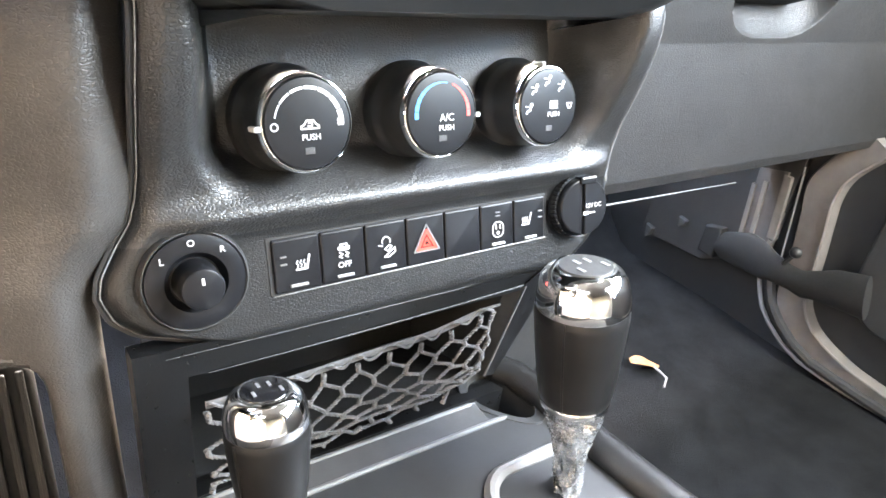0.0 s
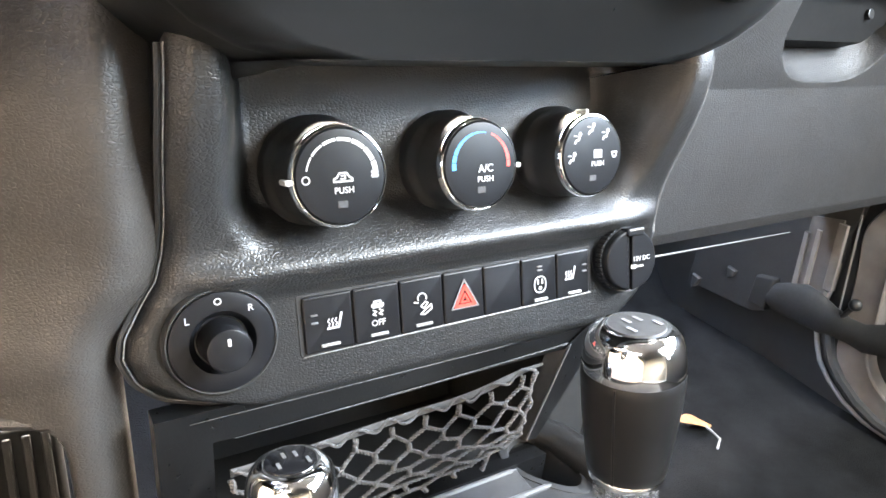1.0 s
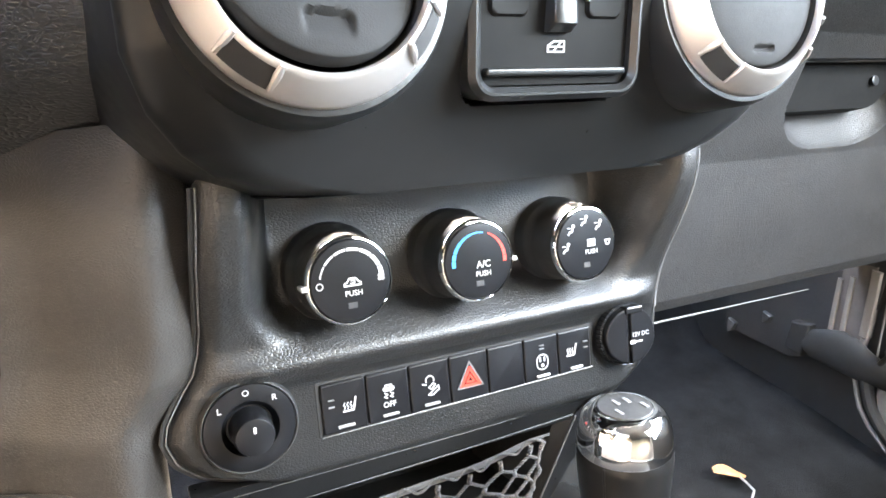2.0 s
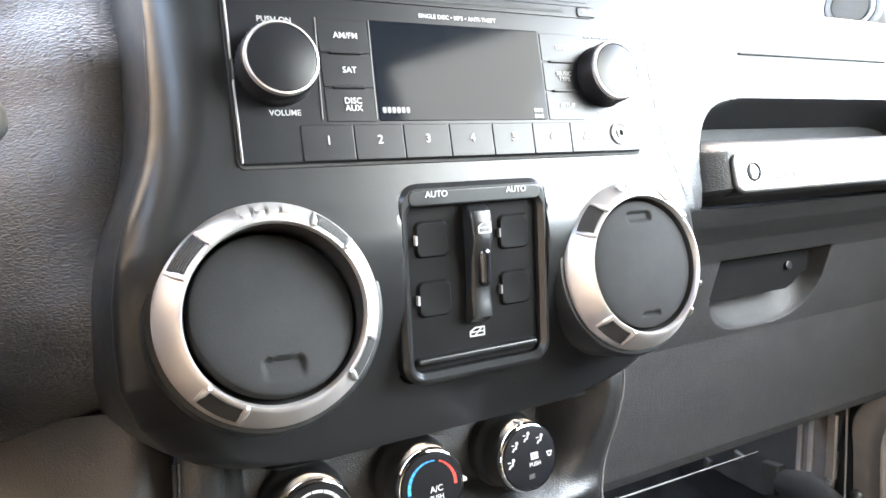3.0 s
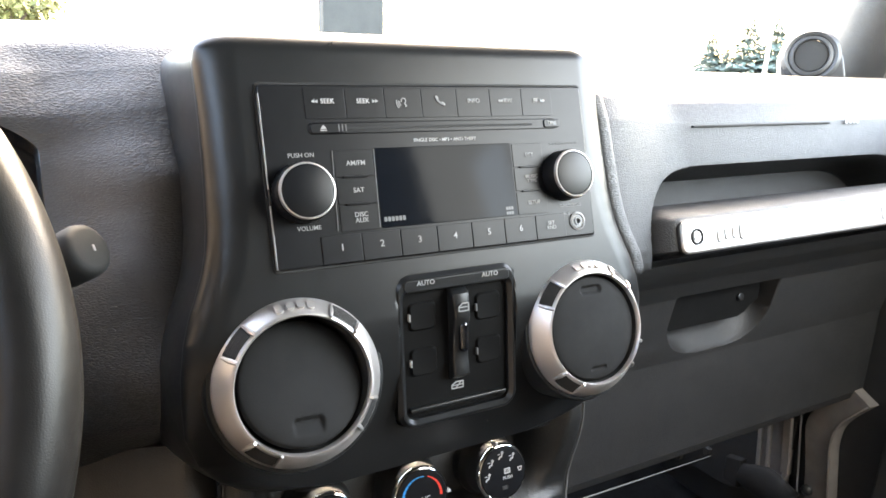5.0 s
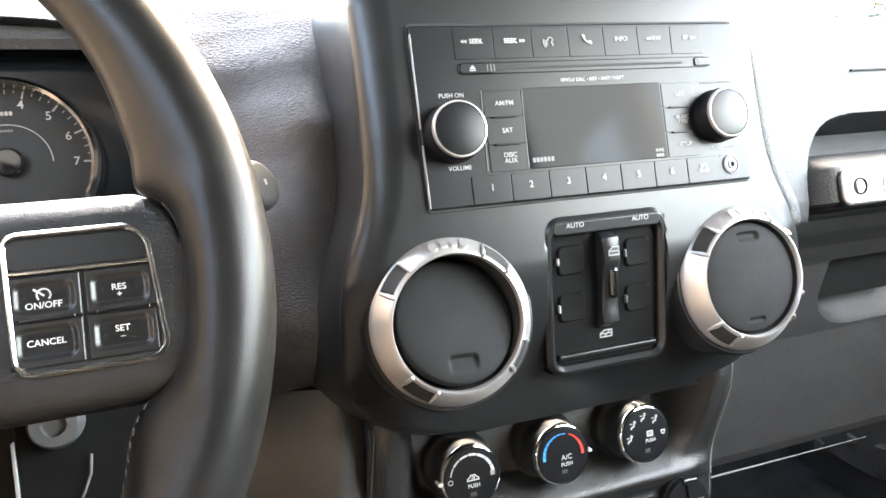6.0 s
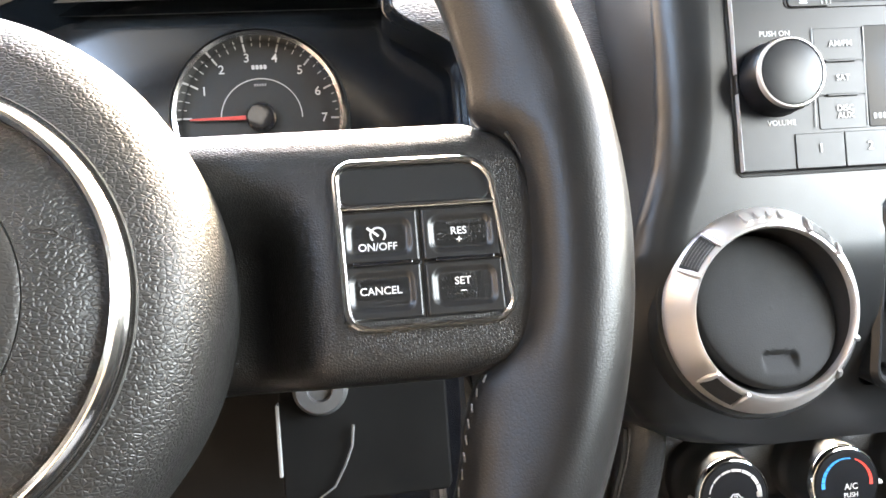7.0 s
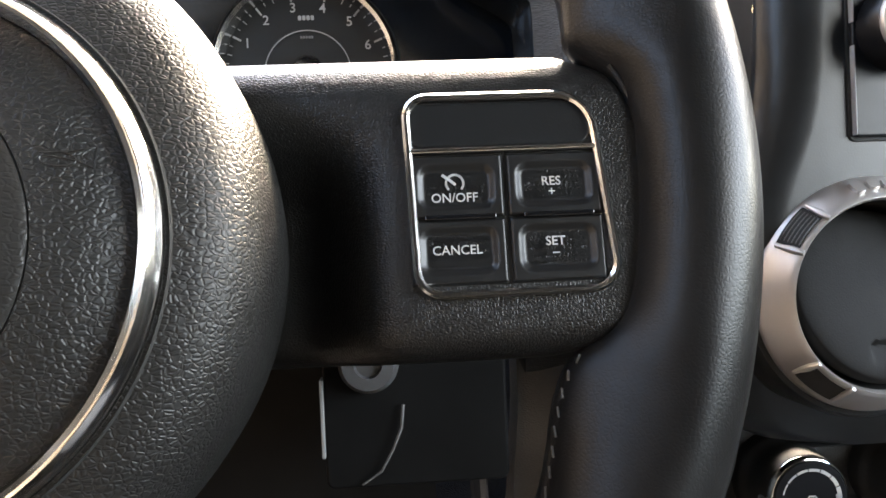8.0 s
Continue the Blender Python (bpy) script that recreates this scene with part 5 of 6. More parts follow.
part("bezel", lathe([(0.0545, -0.006), (0.0540, -0.0135), (0.0520, -0.0155), (0.0500, -0.0135), (0.0495, -0.002)], 96), BRIGHT, cl, "bright dial ring")
bm = bmesh.new()
for i in range(0, 29):
    a = radians(178 - 180.0 * i / 28)
    r0 = 0.0440 if i % 4 == 0 else (0.0460 if i % 2 == 0 else 0.0470)
    ribbon(bm, [(r0 * math.cos(a), r0 * math.sin(a)), (0.0485 * math.cos(a), 0.0485 * math.sin(a))], 0.0011 if i % 4 == 0 else 0.0005, -0.0022)
part("scale", bm, GREYPRINT, cl)
bm = bmesh.new()
ribbon(bm, arc(0, 0, 0.0255, 0, 180, 30), 0.0006, -0.0022)
part("inner_arc", bm, GREYPRINT, cl)
for k in range(1, 8):
    a = radians(178 - 180.0 * k / 7)
    lettering("print", str(k), 0.0080, 0.0395 * math.cos(a), 0.0395 * math.sin(a), -0.0022, SOFTWHITE, cl)
bars("print_bars", 0, 0.0330, 0.0100, 0.0028, 4, -0.0020, GREYPRINT, cl)
bars("print_bars", 0, 0.0215, 0.0080, 0.0016, 5, -0.0020, DIMPRINT, cl)
part("needle", plate([(-0.044, -0.0005), (-0.006, -0.0014), (-0.006, 0.0014), (-0.044, 0.0005)], -0.0060, -0.005, 0.0002, 1), DULLRED, cl, "red needle")
part("needle_hub", lathe([(0.0095, -0.002), (0.0095, -0.0065), (0.008, -0.008), (0, -0.0085)], 40), GLOSS, cl)


def hood_wall(u, v):
    a = math.pi * (-0.25 + 1.5 * u)
    return -0.01 + (0.184 + 0.006 * v) * math.cos(a), 0.02 - 0.055 * v, 0.0 + (0.080 + 0.006 * v) * math.sin(a)


part("hood", sheet(hood_wall, 60, 8, 0.0), LENS, cl)

# ---- steering wheel ----
WC = (-0.399, -0.095, -0.036)
wheel = thing("steering_wheel", at(*WC, -9, 0, 0), "black leather steering wheel with cruise control buttons", "steering wheel")
R0 = 0.1843
RC = Vector((-0.016, -0.0063, 0.0203))


def rim(u, v):
    a, b = 2 * math.pi * u, 2 * math.pi * v
    deg = math.degrees(a)
    dist = min(abs((deg - s + 180) % 360 - 180) for s in (-12, 192))
    fat = 1 + 0.02 * math.exp(-((dist - 8) / 14) ** 2)
    low = min(abs((deg - s + 180) % 360 - 180) for s in (-34, 214))
    off = min(abs((deg - s + 180) % 360 - 180) for s in (-3, 183))
    rr = 0.0172 * fat * (1 - 0.08 * smoothstep(22, 13, off) * max(0.0, -math.cos(b)) ** 1.5) * (1 + 0.12 * math.exp(-(low / 15) ** 2) * max(0.0, -math.cos(b)))
    d = (deg + 90) % 360 - 90
    d = 180 - d if d > 90 else d
    web = 0.003 * math.exp(-((d - 10.5) / 3.5) ** 2) + 0.0075 * math.exp(-((d - 11) / (16.0 if d > 11 else 3.2)) ** 2) + 0.009 * math.exp(-((d + 20) / (9.0 if d < -20 else 4.5)) ** 2)
    rr += web * max(0.0, -math.cos(b)) ** 1.3
    return RC.x + (R0 + rr * math.cos(b)) * math.cos(a), RC.y + 0.0178 * math.sin(b) * (1 - 25 * web * max(0.0, -math.cos(b))), RC.z + (R0 + rr * math.cos(b)) * math.sin(a)


bm = bmesh.new()
NU, NV = 400, 32
g = [[bm.verts.new(rim(i / NU, j / NV)) for j in range(NV)] for i in range(NU)]
for i in range(NU):
    for j in range(NV):
        bm.faces.new((g[i][j], g[(i + 1) % NU][j], g[(i + 1) % NU][(j + 1) % NV], g[i][(j + 1) % NV]))
part("rim", bm, LEATHER_RIM, wheel, "worn black leather rim")
for s0, s1 in ((-75, -17), (197, 255)):
    bm = bmesh.new()
    for i in range(int((s1 - s0) / 1.6)):
        a = radians(s0 + 1.6 * i)
        u0 = (s0 + 1.6 * i) / 360 % 1.0
        pts = [Vector(rim(u0 + du, w)) for du, w in ((0.0, 0.548), (0.0011, 0.543), (0.0022, 0.538))]
        tube([p + Vector((-p.x, 0, -p.z)).normalized() * 0.0004 for p in pts], 0.00034, 5, bm=bm)
    part("stitching", bm, STITCH, wheel, "pale cross stitching")
for a0 in (60, 300, 120, 240):
    bm = bmesh.new()
    a = radians(a0)
    ring = [(rim(a / (2 * math.pi), j / 24)) for j in range(24)]
    c = RC + Vector((R0 * math.cos(a), 0, R0 * math.sin(a)))
    tube([c + (Vector(p) - c) * 1.004 for p in ring], 0.0006, 5, True, bm)
    part("leather_seam", bm, DARK, wheel)


def spoke(sgn, name):
    rings = []
    for i in range(46):
        x = 0.045 + 0.090 * i / 22 if i < 23 else 0.135 + 0.0208 * math.sin((i - 22) / 23 * math.pi / 2)
        zt = 0.0130 + 0.0368 * math.sqrt(max(0.004, 1 - max(0.0, (x - 0.135) / 0.0208) ** 2))
        zb = -0.0050 - 0.0250 * math.sqrt(max(0.004, 1 - max(0.0, (x - 0.128) / 0.0278) ** 2))
        top = -0.0135
        face = top + 0.022 * smoothstep(0.093, 0.069, x)
        r, ring = 0.009 - 0.006 * smoothstep(0.130, 0.150, x), []
        rt = 0.017 - 0.012 * smoothstep(0.140, 0.152, x)
        for k in range(9):
            a = radians(90 * k / 8)
            ring.append((sgn * x, top + rt - rt * math.sin(a), zt - rt + rt * math.cos(a)))
        for k in range(1, 12):
            t = k / 12
            ring.append((sgn * x, top + (face - top) * smoothstep(0.0, 0.45, t), zt - rt + (zb + r + rt - zt) * t))
        for k in range(7):
            a = radians(90 * k / 6)
            ring.append((sgn * x, face + r - r * math.cos(a), zb + r - r * math.sin(a)))
        ring += [(sgn * x, 0.024, zb), (sgn * x, 0.024, zt)]
        rings.append(ring)
    return part(name, loft(rings, True, True), PEBBLE, wheel, "black grained spoke")


spoke(1, "spoke")
spoke(-1, "spoke")
for sgn in (-1, 1):
    outline = []
    for i in range(41):
        a = radians(50 - 112 * i / 40)
        outline.append((sgn * (0.135 + 0.0214 * math.cos(a)), -0.0126, 0.0130 + 0.0374 * math.sin(a) if a > 0 else 0.0130 + 0.0436 * math.sin(a)))
    part("spoke_gap", tube(outline, 0.0007, 6), DARK, wheel, "dark gap between spoke and rim")
rings = []
for i in range(10):
    z = -0.04 - 0.118 * i / 9
    w = 0.030 + 0.006 * abs(i - 4) / 5
    rings.append([(-w, 0.0, z), (-w * 0.6, -0.008, z), (w * 0.6, -0.008, z), (w, 0.0, z), (w, 0.018, z), (-w, 0.018, z)])
part("spoke", loft(rings, True, True), SATIN, wheel, "lower spoke")
rings = []
for rr, y, dx, dz in ((0.0740, 0.022, -0.013, -0.002), (0.0785, 0.004, -0.013, -0.002), (0.0805, -0.010, -0.013, -0.002), (0.0810, -0.021, -0.013, -0.002), (0.0803, -0.029, -0.012, -0.002), (0.0780, -0.0360, -0.011, -0.003), (0.0735, -0.0415, -0.008, -0.003), (0.0670, -0.0458, -0.005, -0.004), (0.0600, -0.0485, -0.002, -0.005), (0.0530, -0.0500, 0.0, -0.005)):
    rings.append([(dx + rr * math.cos(2 * math.pi * i / 96), y, dz + rr * math.sin(2 * math.pi * i / 96)) for i in range(96)])
part("hub", loft(rings, False, False), LEATHER, wheel, "padded airbag cover")
LOW = Matrix.Translation((0, 0, -0.005))


def hub_part(name, profile, n, mat, label=""):
    bm = lathe(profile, n)
    bm.transform(LOW)
    return part(name, bm, mat, wheel, label)


hub_part("hub_ring", [(0.0534, -0.0480), (0.0528, -0.0522), (0.0515, -0.0540), (0.0508, -0.0536), (0.0500, -0.0541), (0.0490, -0.0524), (0.0486, -0.0480)], 96, BRIGHT, "bright hub ring")
hub_part("ring_gap", [(0.0545, -0.0490), (0.0540, -0.0504), (0.0533, -0.0490)], 96, DARK)
hub_part("hub_pad", [(0.0490, -0.0480), (0.0486, -0.0505), (0.0440, -0.0540), (0.0380, -0.0565), (0.0350, -0.0574), (0.0340, -0.0578), (0.0335, -0.0572)], 96, LEATHER)
hub_part("hub_centre", [(0.0338, -0.0560), (0.0336, -0.0578), (0.0325, -0.0586), (0.0, -0.0620)], 96, LEATHER_SMOOTH, "smooth raised hub centre")
hub_part("emblem_ring", [(0.0292, -0.057), (0.0290, -0.0625), (0.0280, -0.0640), (0.0266, -0.0634), (0.0262, -0.059)], 64, CHROME)
HX, HZ = 0.0371, 0.0088


def on_pad(x, z):
    r = math.hypot(x, z + 0.005)
    return x, along([(0.030, -0.0580), (0.0335, -0.0572), (0.0380, -0.0565), (0.0440, -0.0540), (0.0486, -0.0505)], r) - 0.0001, z


bm = bmesh.new()
tube([on_pad(HX + 0.0026 * math.cos(radians(g)), HZ + 0.0013 * math.sin(radians(g))) for g in range(0, 360, 15)], 0.00022, 6, True, bm)
for sgn in (-1, 1):
    tube([on_pad(HX - 0.0026 + 0.0078 * i / 12, HZ + 0.0008 + sgn * (0.0003 + 0.0018 * (i / 12) ** 2.5)) for i in range(13)], 0.00022, 6, bm=bm)
tube([on_pad(HX + 0.0052, HZ + 0.0008 - 0.0021 + 0.0042 * i / 6) for i in range(7)], 0.00022, 6, bm=bm)
part("horn_mark", bm, LEATHER_SMOOTH, wheel, "moulded horn symbol")

# cruise buttons
PX, PZ, PY = 0.1212, 0.0098, -0.0150
def pad_outline(d):
    """Button frame outline, with a larger curve at its outer top corner."""
    pts = []
    for cx, cz, r, a0 in ((0.0254, -0.0252, 0.0075, -90), (0.0224, 0.0248, 0.0105, 0), (-0.0252, 0.0248, 0.0060, 90), (-0.0240, -0.0252, 0.0070, 180)):
        sx, sz = (1 if cx > 0 else -1), (1 if cz > 0 else -1)
        for k in range(8):
            a = radians(a0 + 90 * k / 7)
            rr = max(0.0008, r - d)
            pts.append((PX + cx - sx * r + rr * math.cos(a), PZ + cz - sz * r + rr * math.sin(a)))
    return pts


cruise = thing("cruise_switch", at(*WC, -9, 0, 0), "cruise control button pad with bright frame", "button pad")
bm = band(pad_outline(0), pad_outline(0.0019), PY - 0.0008, PY + 0.006, 0.0006)
part("rim", bm, BRIGHT, cruise, "bright metal frame")
part("cross_bar", plate(rrect(PX - 0.0012, PZ + 0.0104, 0.0465, 0.0013, 0.0004), PY - 0.0006, PY + 0.004, 0.0004), BRIGHT, cruise)
part("base", plate(pad_outline(0.0016), PY + 0.0020, PY + 0.006, 0.0003), DARK, cruise)
part("blank_panel", plate(rrect(PX - 0.0015, PZ + 0.0170, 0.0445, 0.0112, 0.0035), PY + 0.0006, PY + 0.004, 0.0006), SATIN, cruise, "blank black panel")
for sx, sz, word in ((-1, 1, "ON/OFF"), (1, 1, "RES\n+"), (-1, -1, "CANCEL"), (1, -1, "SET\n–")):
    bx, bz = PX - 0.0010 + sx * 0.0118, PZ + (0.0018 if sz > 0 else -0.0141)
    w, h = 0.0228, 0.0155 if sz > 0 else 0.0158
    def key(u, v, bx=bx, bz=bz, w=w, h=h, sz=sz):
        x, z = (u - 0.5) * w, (v - 0.5) * h
        d = box_distance(x, z, 0, -sz * 0.0002, w / 2 - 0.0017, h / 2 - 0.0018, 0.0036)
        e = min(w / 2 - abs(x), h / 2 - abs(z))
        return bx + x, PY + 0.0004 + 0.0011 * (1 - smoothstep(-0.0022, 0.0, d)) + 0.0008 * max(0, 1 - e / 0.0006), bz + z
    b = part("button", sheet(key, 72, 54, 0.003), KEY, cruise, smooth=60)
    lettering("print", word, 0.0031, bx - 0.0005, bz - {"ON/OFF": 0.0028, "RES\n+": 0.0008}.get(word, -0.0004), PY + 0.0013, WHITE, b)
    if word == "ON/OFF":
        bm = bmesh.new()
        ribbon(bm, arc(bx - 0.0003, bz + 0.0008, 0.0021, -40, 220, 16), 0.0005, PY + 0.0011)
        ribbon(bm, [(bx - 0.0003, bz + 0.0006), (bx - 0.0017, bz + 0.0018)], 0.0006, PY + 0.0011)
        ribbon(bm, [(bx - 0.0031, bz + 0.0028), (bx - 0.0023, bz + 0.0022)], 0.0007, PY + 0.0011)
        part("symbol", bm, WHITE, b)
    if sz > 0:
        part("hinge_bar", plate(rrect(bx + 0.0006, bz - 0.0077, 0.0170, 0.0013, 0.0004), PY - 0.0004, PY + 0.003, 0.0003), GLOSS, cruise)

# ---- column, stalk, ignition ----
col = thing("steering_column", at(-0.395, 0.02, -0.03), "black steering column shroud with ignition lock", "steering column")
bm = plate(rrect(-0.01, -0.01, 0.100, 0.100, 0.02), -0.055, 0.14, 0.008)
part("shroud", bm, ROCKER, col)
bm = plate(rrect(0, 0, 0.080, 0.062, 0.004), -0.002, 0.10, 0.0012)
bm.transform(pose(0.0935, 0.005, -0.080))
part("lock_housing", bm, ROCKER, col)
bm = lathe([(0.0130, 0.01), (0.0130, -0.006), (0.0110, -0.010), (0.0060, -0.010), (0.0055, -0.007), (0.0, -0.007)], 40)
bm.transform(pose(0.074, 0.004, -0.056))
part("ignition_lock", bm, POD, col, "grey metal ignition lock")
part("housing_edge", plate(rrect(0.0530, -0.080, 0.0016, 0.034, 0.0006), 0.0016, 0.01, 0.0004), GREYPRINT, col, "pale housing edge")
part("housing_curve", tube([(0.0880, 0.0004, -0.0751), (0.0869, 0.0004, -0.0849), (0.0829, 0.0004, -0.0942), (0.0777, 0.0004, -0.1033), (0.0692, 0.0004, -0.1087)], lambda t: 0.0008 - 0.0004 * t, 6), DIMPRINT, col, "pale curved housing edge")
stalk = thing("wiper_stalk", at(-0.2073, -0.0152, 0.0231) @ Vector((0.71, -0.64, 0.285)).to_track_quat("-Y", "Z").to_matrix().to_4x4(), "black wiper stalk with round end knob", "stalk")
part("arm", tube([(-0.010, 0.145, -0.004), (-0.002, 0.060, -0.001), (0.0, 0.020, 0.0)], lambda t: 0.0090 + 0.0022 * t, 16), BLACK, stalk)
knob_end = part("end_knob", lathe([(0.0112, 0.0225), (0.0132, 0.0215), (0.0136, 0.0180), (0.0138, 0.0050), (0.0132, 0.0022), (0.0118, 0.0006), (0.0095, 0.0), (0.0, 0.0)], 56), FLAP, stalk)
part("parting_line", lathe([(0.0137, 0.0188), (0.01385, 0.0184), (0.0137, 0.0180)], 56), DIMPRINT, knob_end)
part("symbol", plate(rrect(0.0015, 0.0, 0.0016, 0.0034, 0.0007), -0.0003, 0.001, 0.0002), DIMPRINT, knob_end)

# ---- cabin shell (world axes) ----
def slab(name, x0, x1, y0, y1, z0, z1, mat, label, category):
    bm = bmesh.new()
    bmesh.ops.create_cube(bm, size=1.0, matrix=Matrix.LocRotScale(((x0 + x1) / 2, (y0 + y1) / 2, (z0 + z1) / 2), None, (x1 - x0, y1 - y0, z1 - z0)))
    bmesh.ops.bevel(bm, geom=bm.edges[:], offset=0.006, segments=2, affect="EDGES")
    return tagged(part(name, bm, mat, None), label, category, kind="structure")


def carpet(u, v):
    x, y = -0.74 + 1.48 * u, -1.6 + 2.25 * v
    z = 0.012 * noise.noise(Vector((x * 5, y * 5, 0))) + 0.45 * smoothstep(0.42, 0.75, y) - 0.06
    return x, y, z


bm = bmesh.new()
gx = [[bm.verts.new(carpet(i / 60, j / 90)) for i in range(61)] for j in range(91)]
for j in range(90):
    for i in range(60):
        bm.faces.new((gx[j][i], gx[j][i + 1], gx[j + 1][i + 1], gx[j + 1][i]))
tagged(part("floor", bm, CARPET, None), "dark carpeted car floor", "floor", kind="structure")
slab("bulkhead", -0.76, 0.76, 0.66, 0.70, -0.1, 0.64, DARK, "black bulkhead behind the dashboard", "bulkhead")
# Left door out of view: raised to block side light, tan for warm reflections.
for sgn, nm in ((-1, "left"), (1, "right")):
    a, b = sorted((sgn * 0.74, sgn * 0.79))
    slab("door_" + nm, a, b, -1.6, 0.66, -0.12, 1.02 if sgn < 0 else 0.69, TAN if sgn < 0 else BLACK, "warm grey door trim below the window" if sgn < 0 else "black door trim below the window", "door")
    slab("door_top_" + nm, a, b, -1.6, 0.45, 1.22, 1.32, TAN if sgn < 0 else PANELGREY, "warm grey trim above the window" if sgn < 0 else "grey trim above the window", "trim")
    slab("pillar_" + nm, a, b, -0.95, -0.83, 1.0 if sgn < 0 else 0.68, 1.23, TAN if sgn < 0 else PANELGREY, "warm grey door pillar" if sgn < 0 else "grey door pillar", "pillar")
# Unseen panels added to keep rear side light out.
slab("light_block_right", 0.74, 0.79, -1.6, -1.18, 0.68, 1.23, RUBBER, "unseen dark panel added to block light from the rear quarter", "panel")
slab("light_block_left", -0.79, -0.74, -1.6, -0.94, 1.0, 1.23, RUBBER, "unseen dark panel added to block light from the rear quarter", "panel")
# Roof and rear wall are out of view, kept dark to tone down reflections.
slab("roof", -0.79, 0.79, -1.65, 0.30, 1.30, 1.34, ROOF, "unseen dark grey roof lining closing the cabin", "roof")
slab("wall_rear", -0.79, 0.79, -1.70, -1.64, -0.05, 1.245, RUBBER, "unseen dark wall added to close the cabin's rear", "wall")
slab("wall_rear_top", -0.79, 0.79, -1.70, -1.64, 1.24, 1.32, RUBBER, "unseen dark wall added to close the cabin's rear", "wall")
for sgn, nm in ((-1, "left"), (1, "right")):
    rings = []
    for i in range(8):
        t = i / 7
        cx, cy, cz = sgn * (0.825 - 0.04 * t), 0.285 - 0.225 * t, 0.64 + 0.68 * t
        rings.append([(cx + 0.055 * math.cos(radians(a)) * (1 if abs(math.cos(radians(a))) < 0.8 else 0.9), cy + 0.068 * math.sin(radians(a)), cz) for a in range(0, 360, 30)])
    tagged(part("windscreen_pillar_" + nm, loft(rings, True, True), KNEE, None), "grey windscreen pillar trim", "pillar", kind="structure")

# passenger footwell details
sill = thing("door_sill", Matrix(), "grey door sill with curved weather strip", "door sill", kind="structure")
strip = [(0.722, 0.180, 0.050), (0.722, 0.174, 0.034), (0.722, 0.166, 0.016), (0.722, 0.155, -0.003), (0.722, 0.135, -0.022), (0.722, 0.106, -0.040), (0.722, 0.074, -0.051), (0.722, 0.012, -0.054), (0.722, -0.10, -0.055), (0.722, -0.5, -0.055)]
part("weather_strip", tube(strip, lambda t: 0.0036 - 0.0012 * t, 8), PANELGREY, sill, "pale weather strip")
part("seal", tube([(x - 0.004, y - 0.016, z + 0.012) for x, y, z in strip], 0.008, 8), RUBBER, sill, "black door seal")


def eased(pts, n=6):
    """A smooth line through a few corners."""
    out = []
    q = [pts[0]] + pts + [pts[-1]]
    for a, b, c, d in zip(q, q[1:], q[2:], q[3:]):
        for i in range(n):
            t = i / n
            out.append(tuple(0.5 * (2 * b[k] + (c[k] - a[k]) * t + (2 * a[k] - 5 * b[k] + 4 * c[k] - d[k]) * t * t + (3 * b[k] - a[k] - 3 * c[k] + d[k]) * t ** 3) for k in (0, 1)))
    return out + [pts[-1]]


INNER = eased([(0.120, 0.290), (0.150, 0.240), (0.166, 0.200), (0.157, 0.150), (0.149, 0.100), (0.145, 0.055), (0.139, 0.020), (0.115, -0.014), (0.078, -0.036), (0.020, -0.044), (-0.060, -0.047), (-0.40, -0.048)])
OUTER = eased([(0.080, 0.270), (0.112, 0.225), (0.119, 0.190), (0.114, 0.150), (0.106, 0.100), (0.101, 0.055), (0.092, 0.028), (0.065, 0.003), (0.015, -0.014), (-0.030, -0.019), (-0.080, -0.021), (-0.40, -0.023)])
rings = []
for (ya, za), (yb, zb) in zip(INNER, OUTER):
    mix = lambda k: (ya * (1 - k) + yb * k, za * (1 - k) + zb * k)
    rings.append([(x,) + mix(k) for x, k in ((0.738, 0.0), (0.7225, 0.01), (0.7195, 0.06), (0.7180, 0.5), (0.7180, 0.86), (0.7165, 0.92), (0.7175, 0.98), (0.738, 1.0))])
part("inner_panel", loft(rings, True, True), FRAMETRIM, sill, "warm grey door frame band")
kick = thing("kick_panel", Matrix(), "grey ribbed kick panel in the footwell", "trim panel", kind="structure")


def on_side(pts, front, back, bevel=0.0015):
    """An outline in depth and height, set upright on the cabin's side."""
    bm = plate([(-y, z) for y, z in pts], front, back, bevel)
    bm.transform(Matrix(((0, 1, 0, 0), (-1, 0, 0, 0), (0, 0, 1, 0), (0, 0, 0, 1))))
    return bm


# Board coloured darker for the dashboard's shade; lighter face added where light reaches.
part("board", on_side([(0.400, 0.000), (0.275, 0.010), (0.180, 0.070), (0.178, 0.230), (0.400, 0.230)], 0.7230, 0.736), RUBBER, kick)
part("lit_infill", on_side([(0.2365, 0.190), (0.2265, 0.060), (0.1800, 0.060), (0.1930, 0.200)], 0.7200, 0.7225, 0.0005), KICK, kick, "lighter painted face between the ribs, the lit part of the board")
for ya, za, yb, zb, w in ((0.2345, 0.165, 0.2235, 0.060, 0.0034), (0.2190, 0.175, 0.2065, 0.060, 0.0034), (0.1915, 0.195, 0.1805, 0.100, 0.0062), (0.1800, 0.098, 0.1790, 0.060, 0.0030)):
    part("rib", on_side([(ya + w, za), (yb + w, zb), (yb - w, zb), (ya - w, za)], 0.7165, 0.728, 0.001), FRAMETRIM, kick, "pale upright rib")
part("edge_trim", tube([(0.722, 0.1765, 0.215), (0.722, 0.1725, 0.190), (0.722, 0.1640, 0.130), (0.722, 0.1570, 0.080)], 0.0015, 6), PANELGREY, kick, "thin pale edge")
part("post", on_side([(0.280, 0.030), (0.250, 0.030), (0.250, 0.082), (0.280, 0.074)], 0.7080, 0.726, 0.004), DARK, kick, "black post")
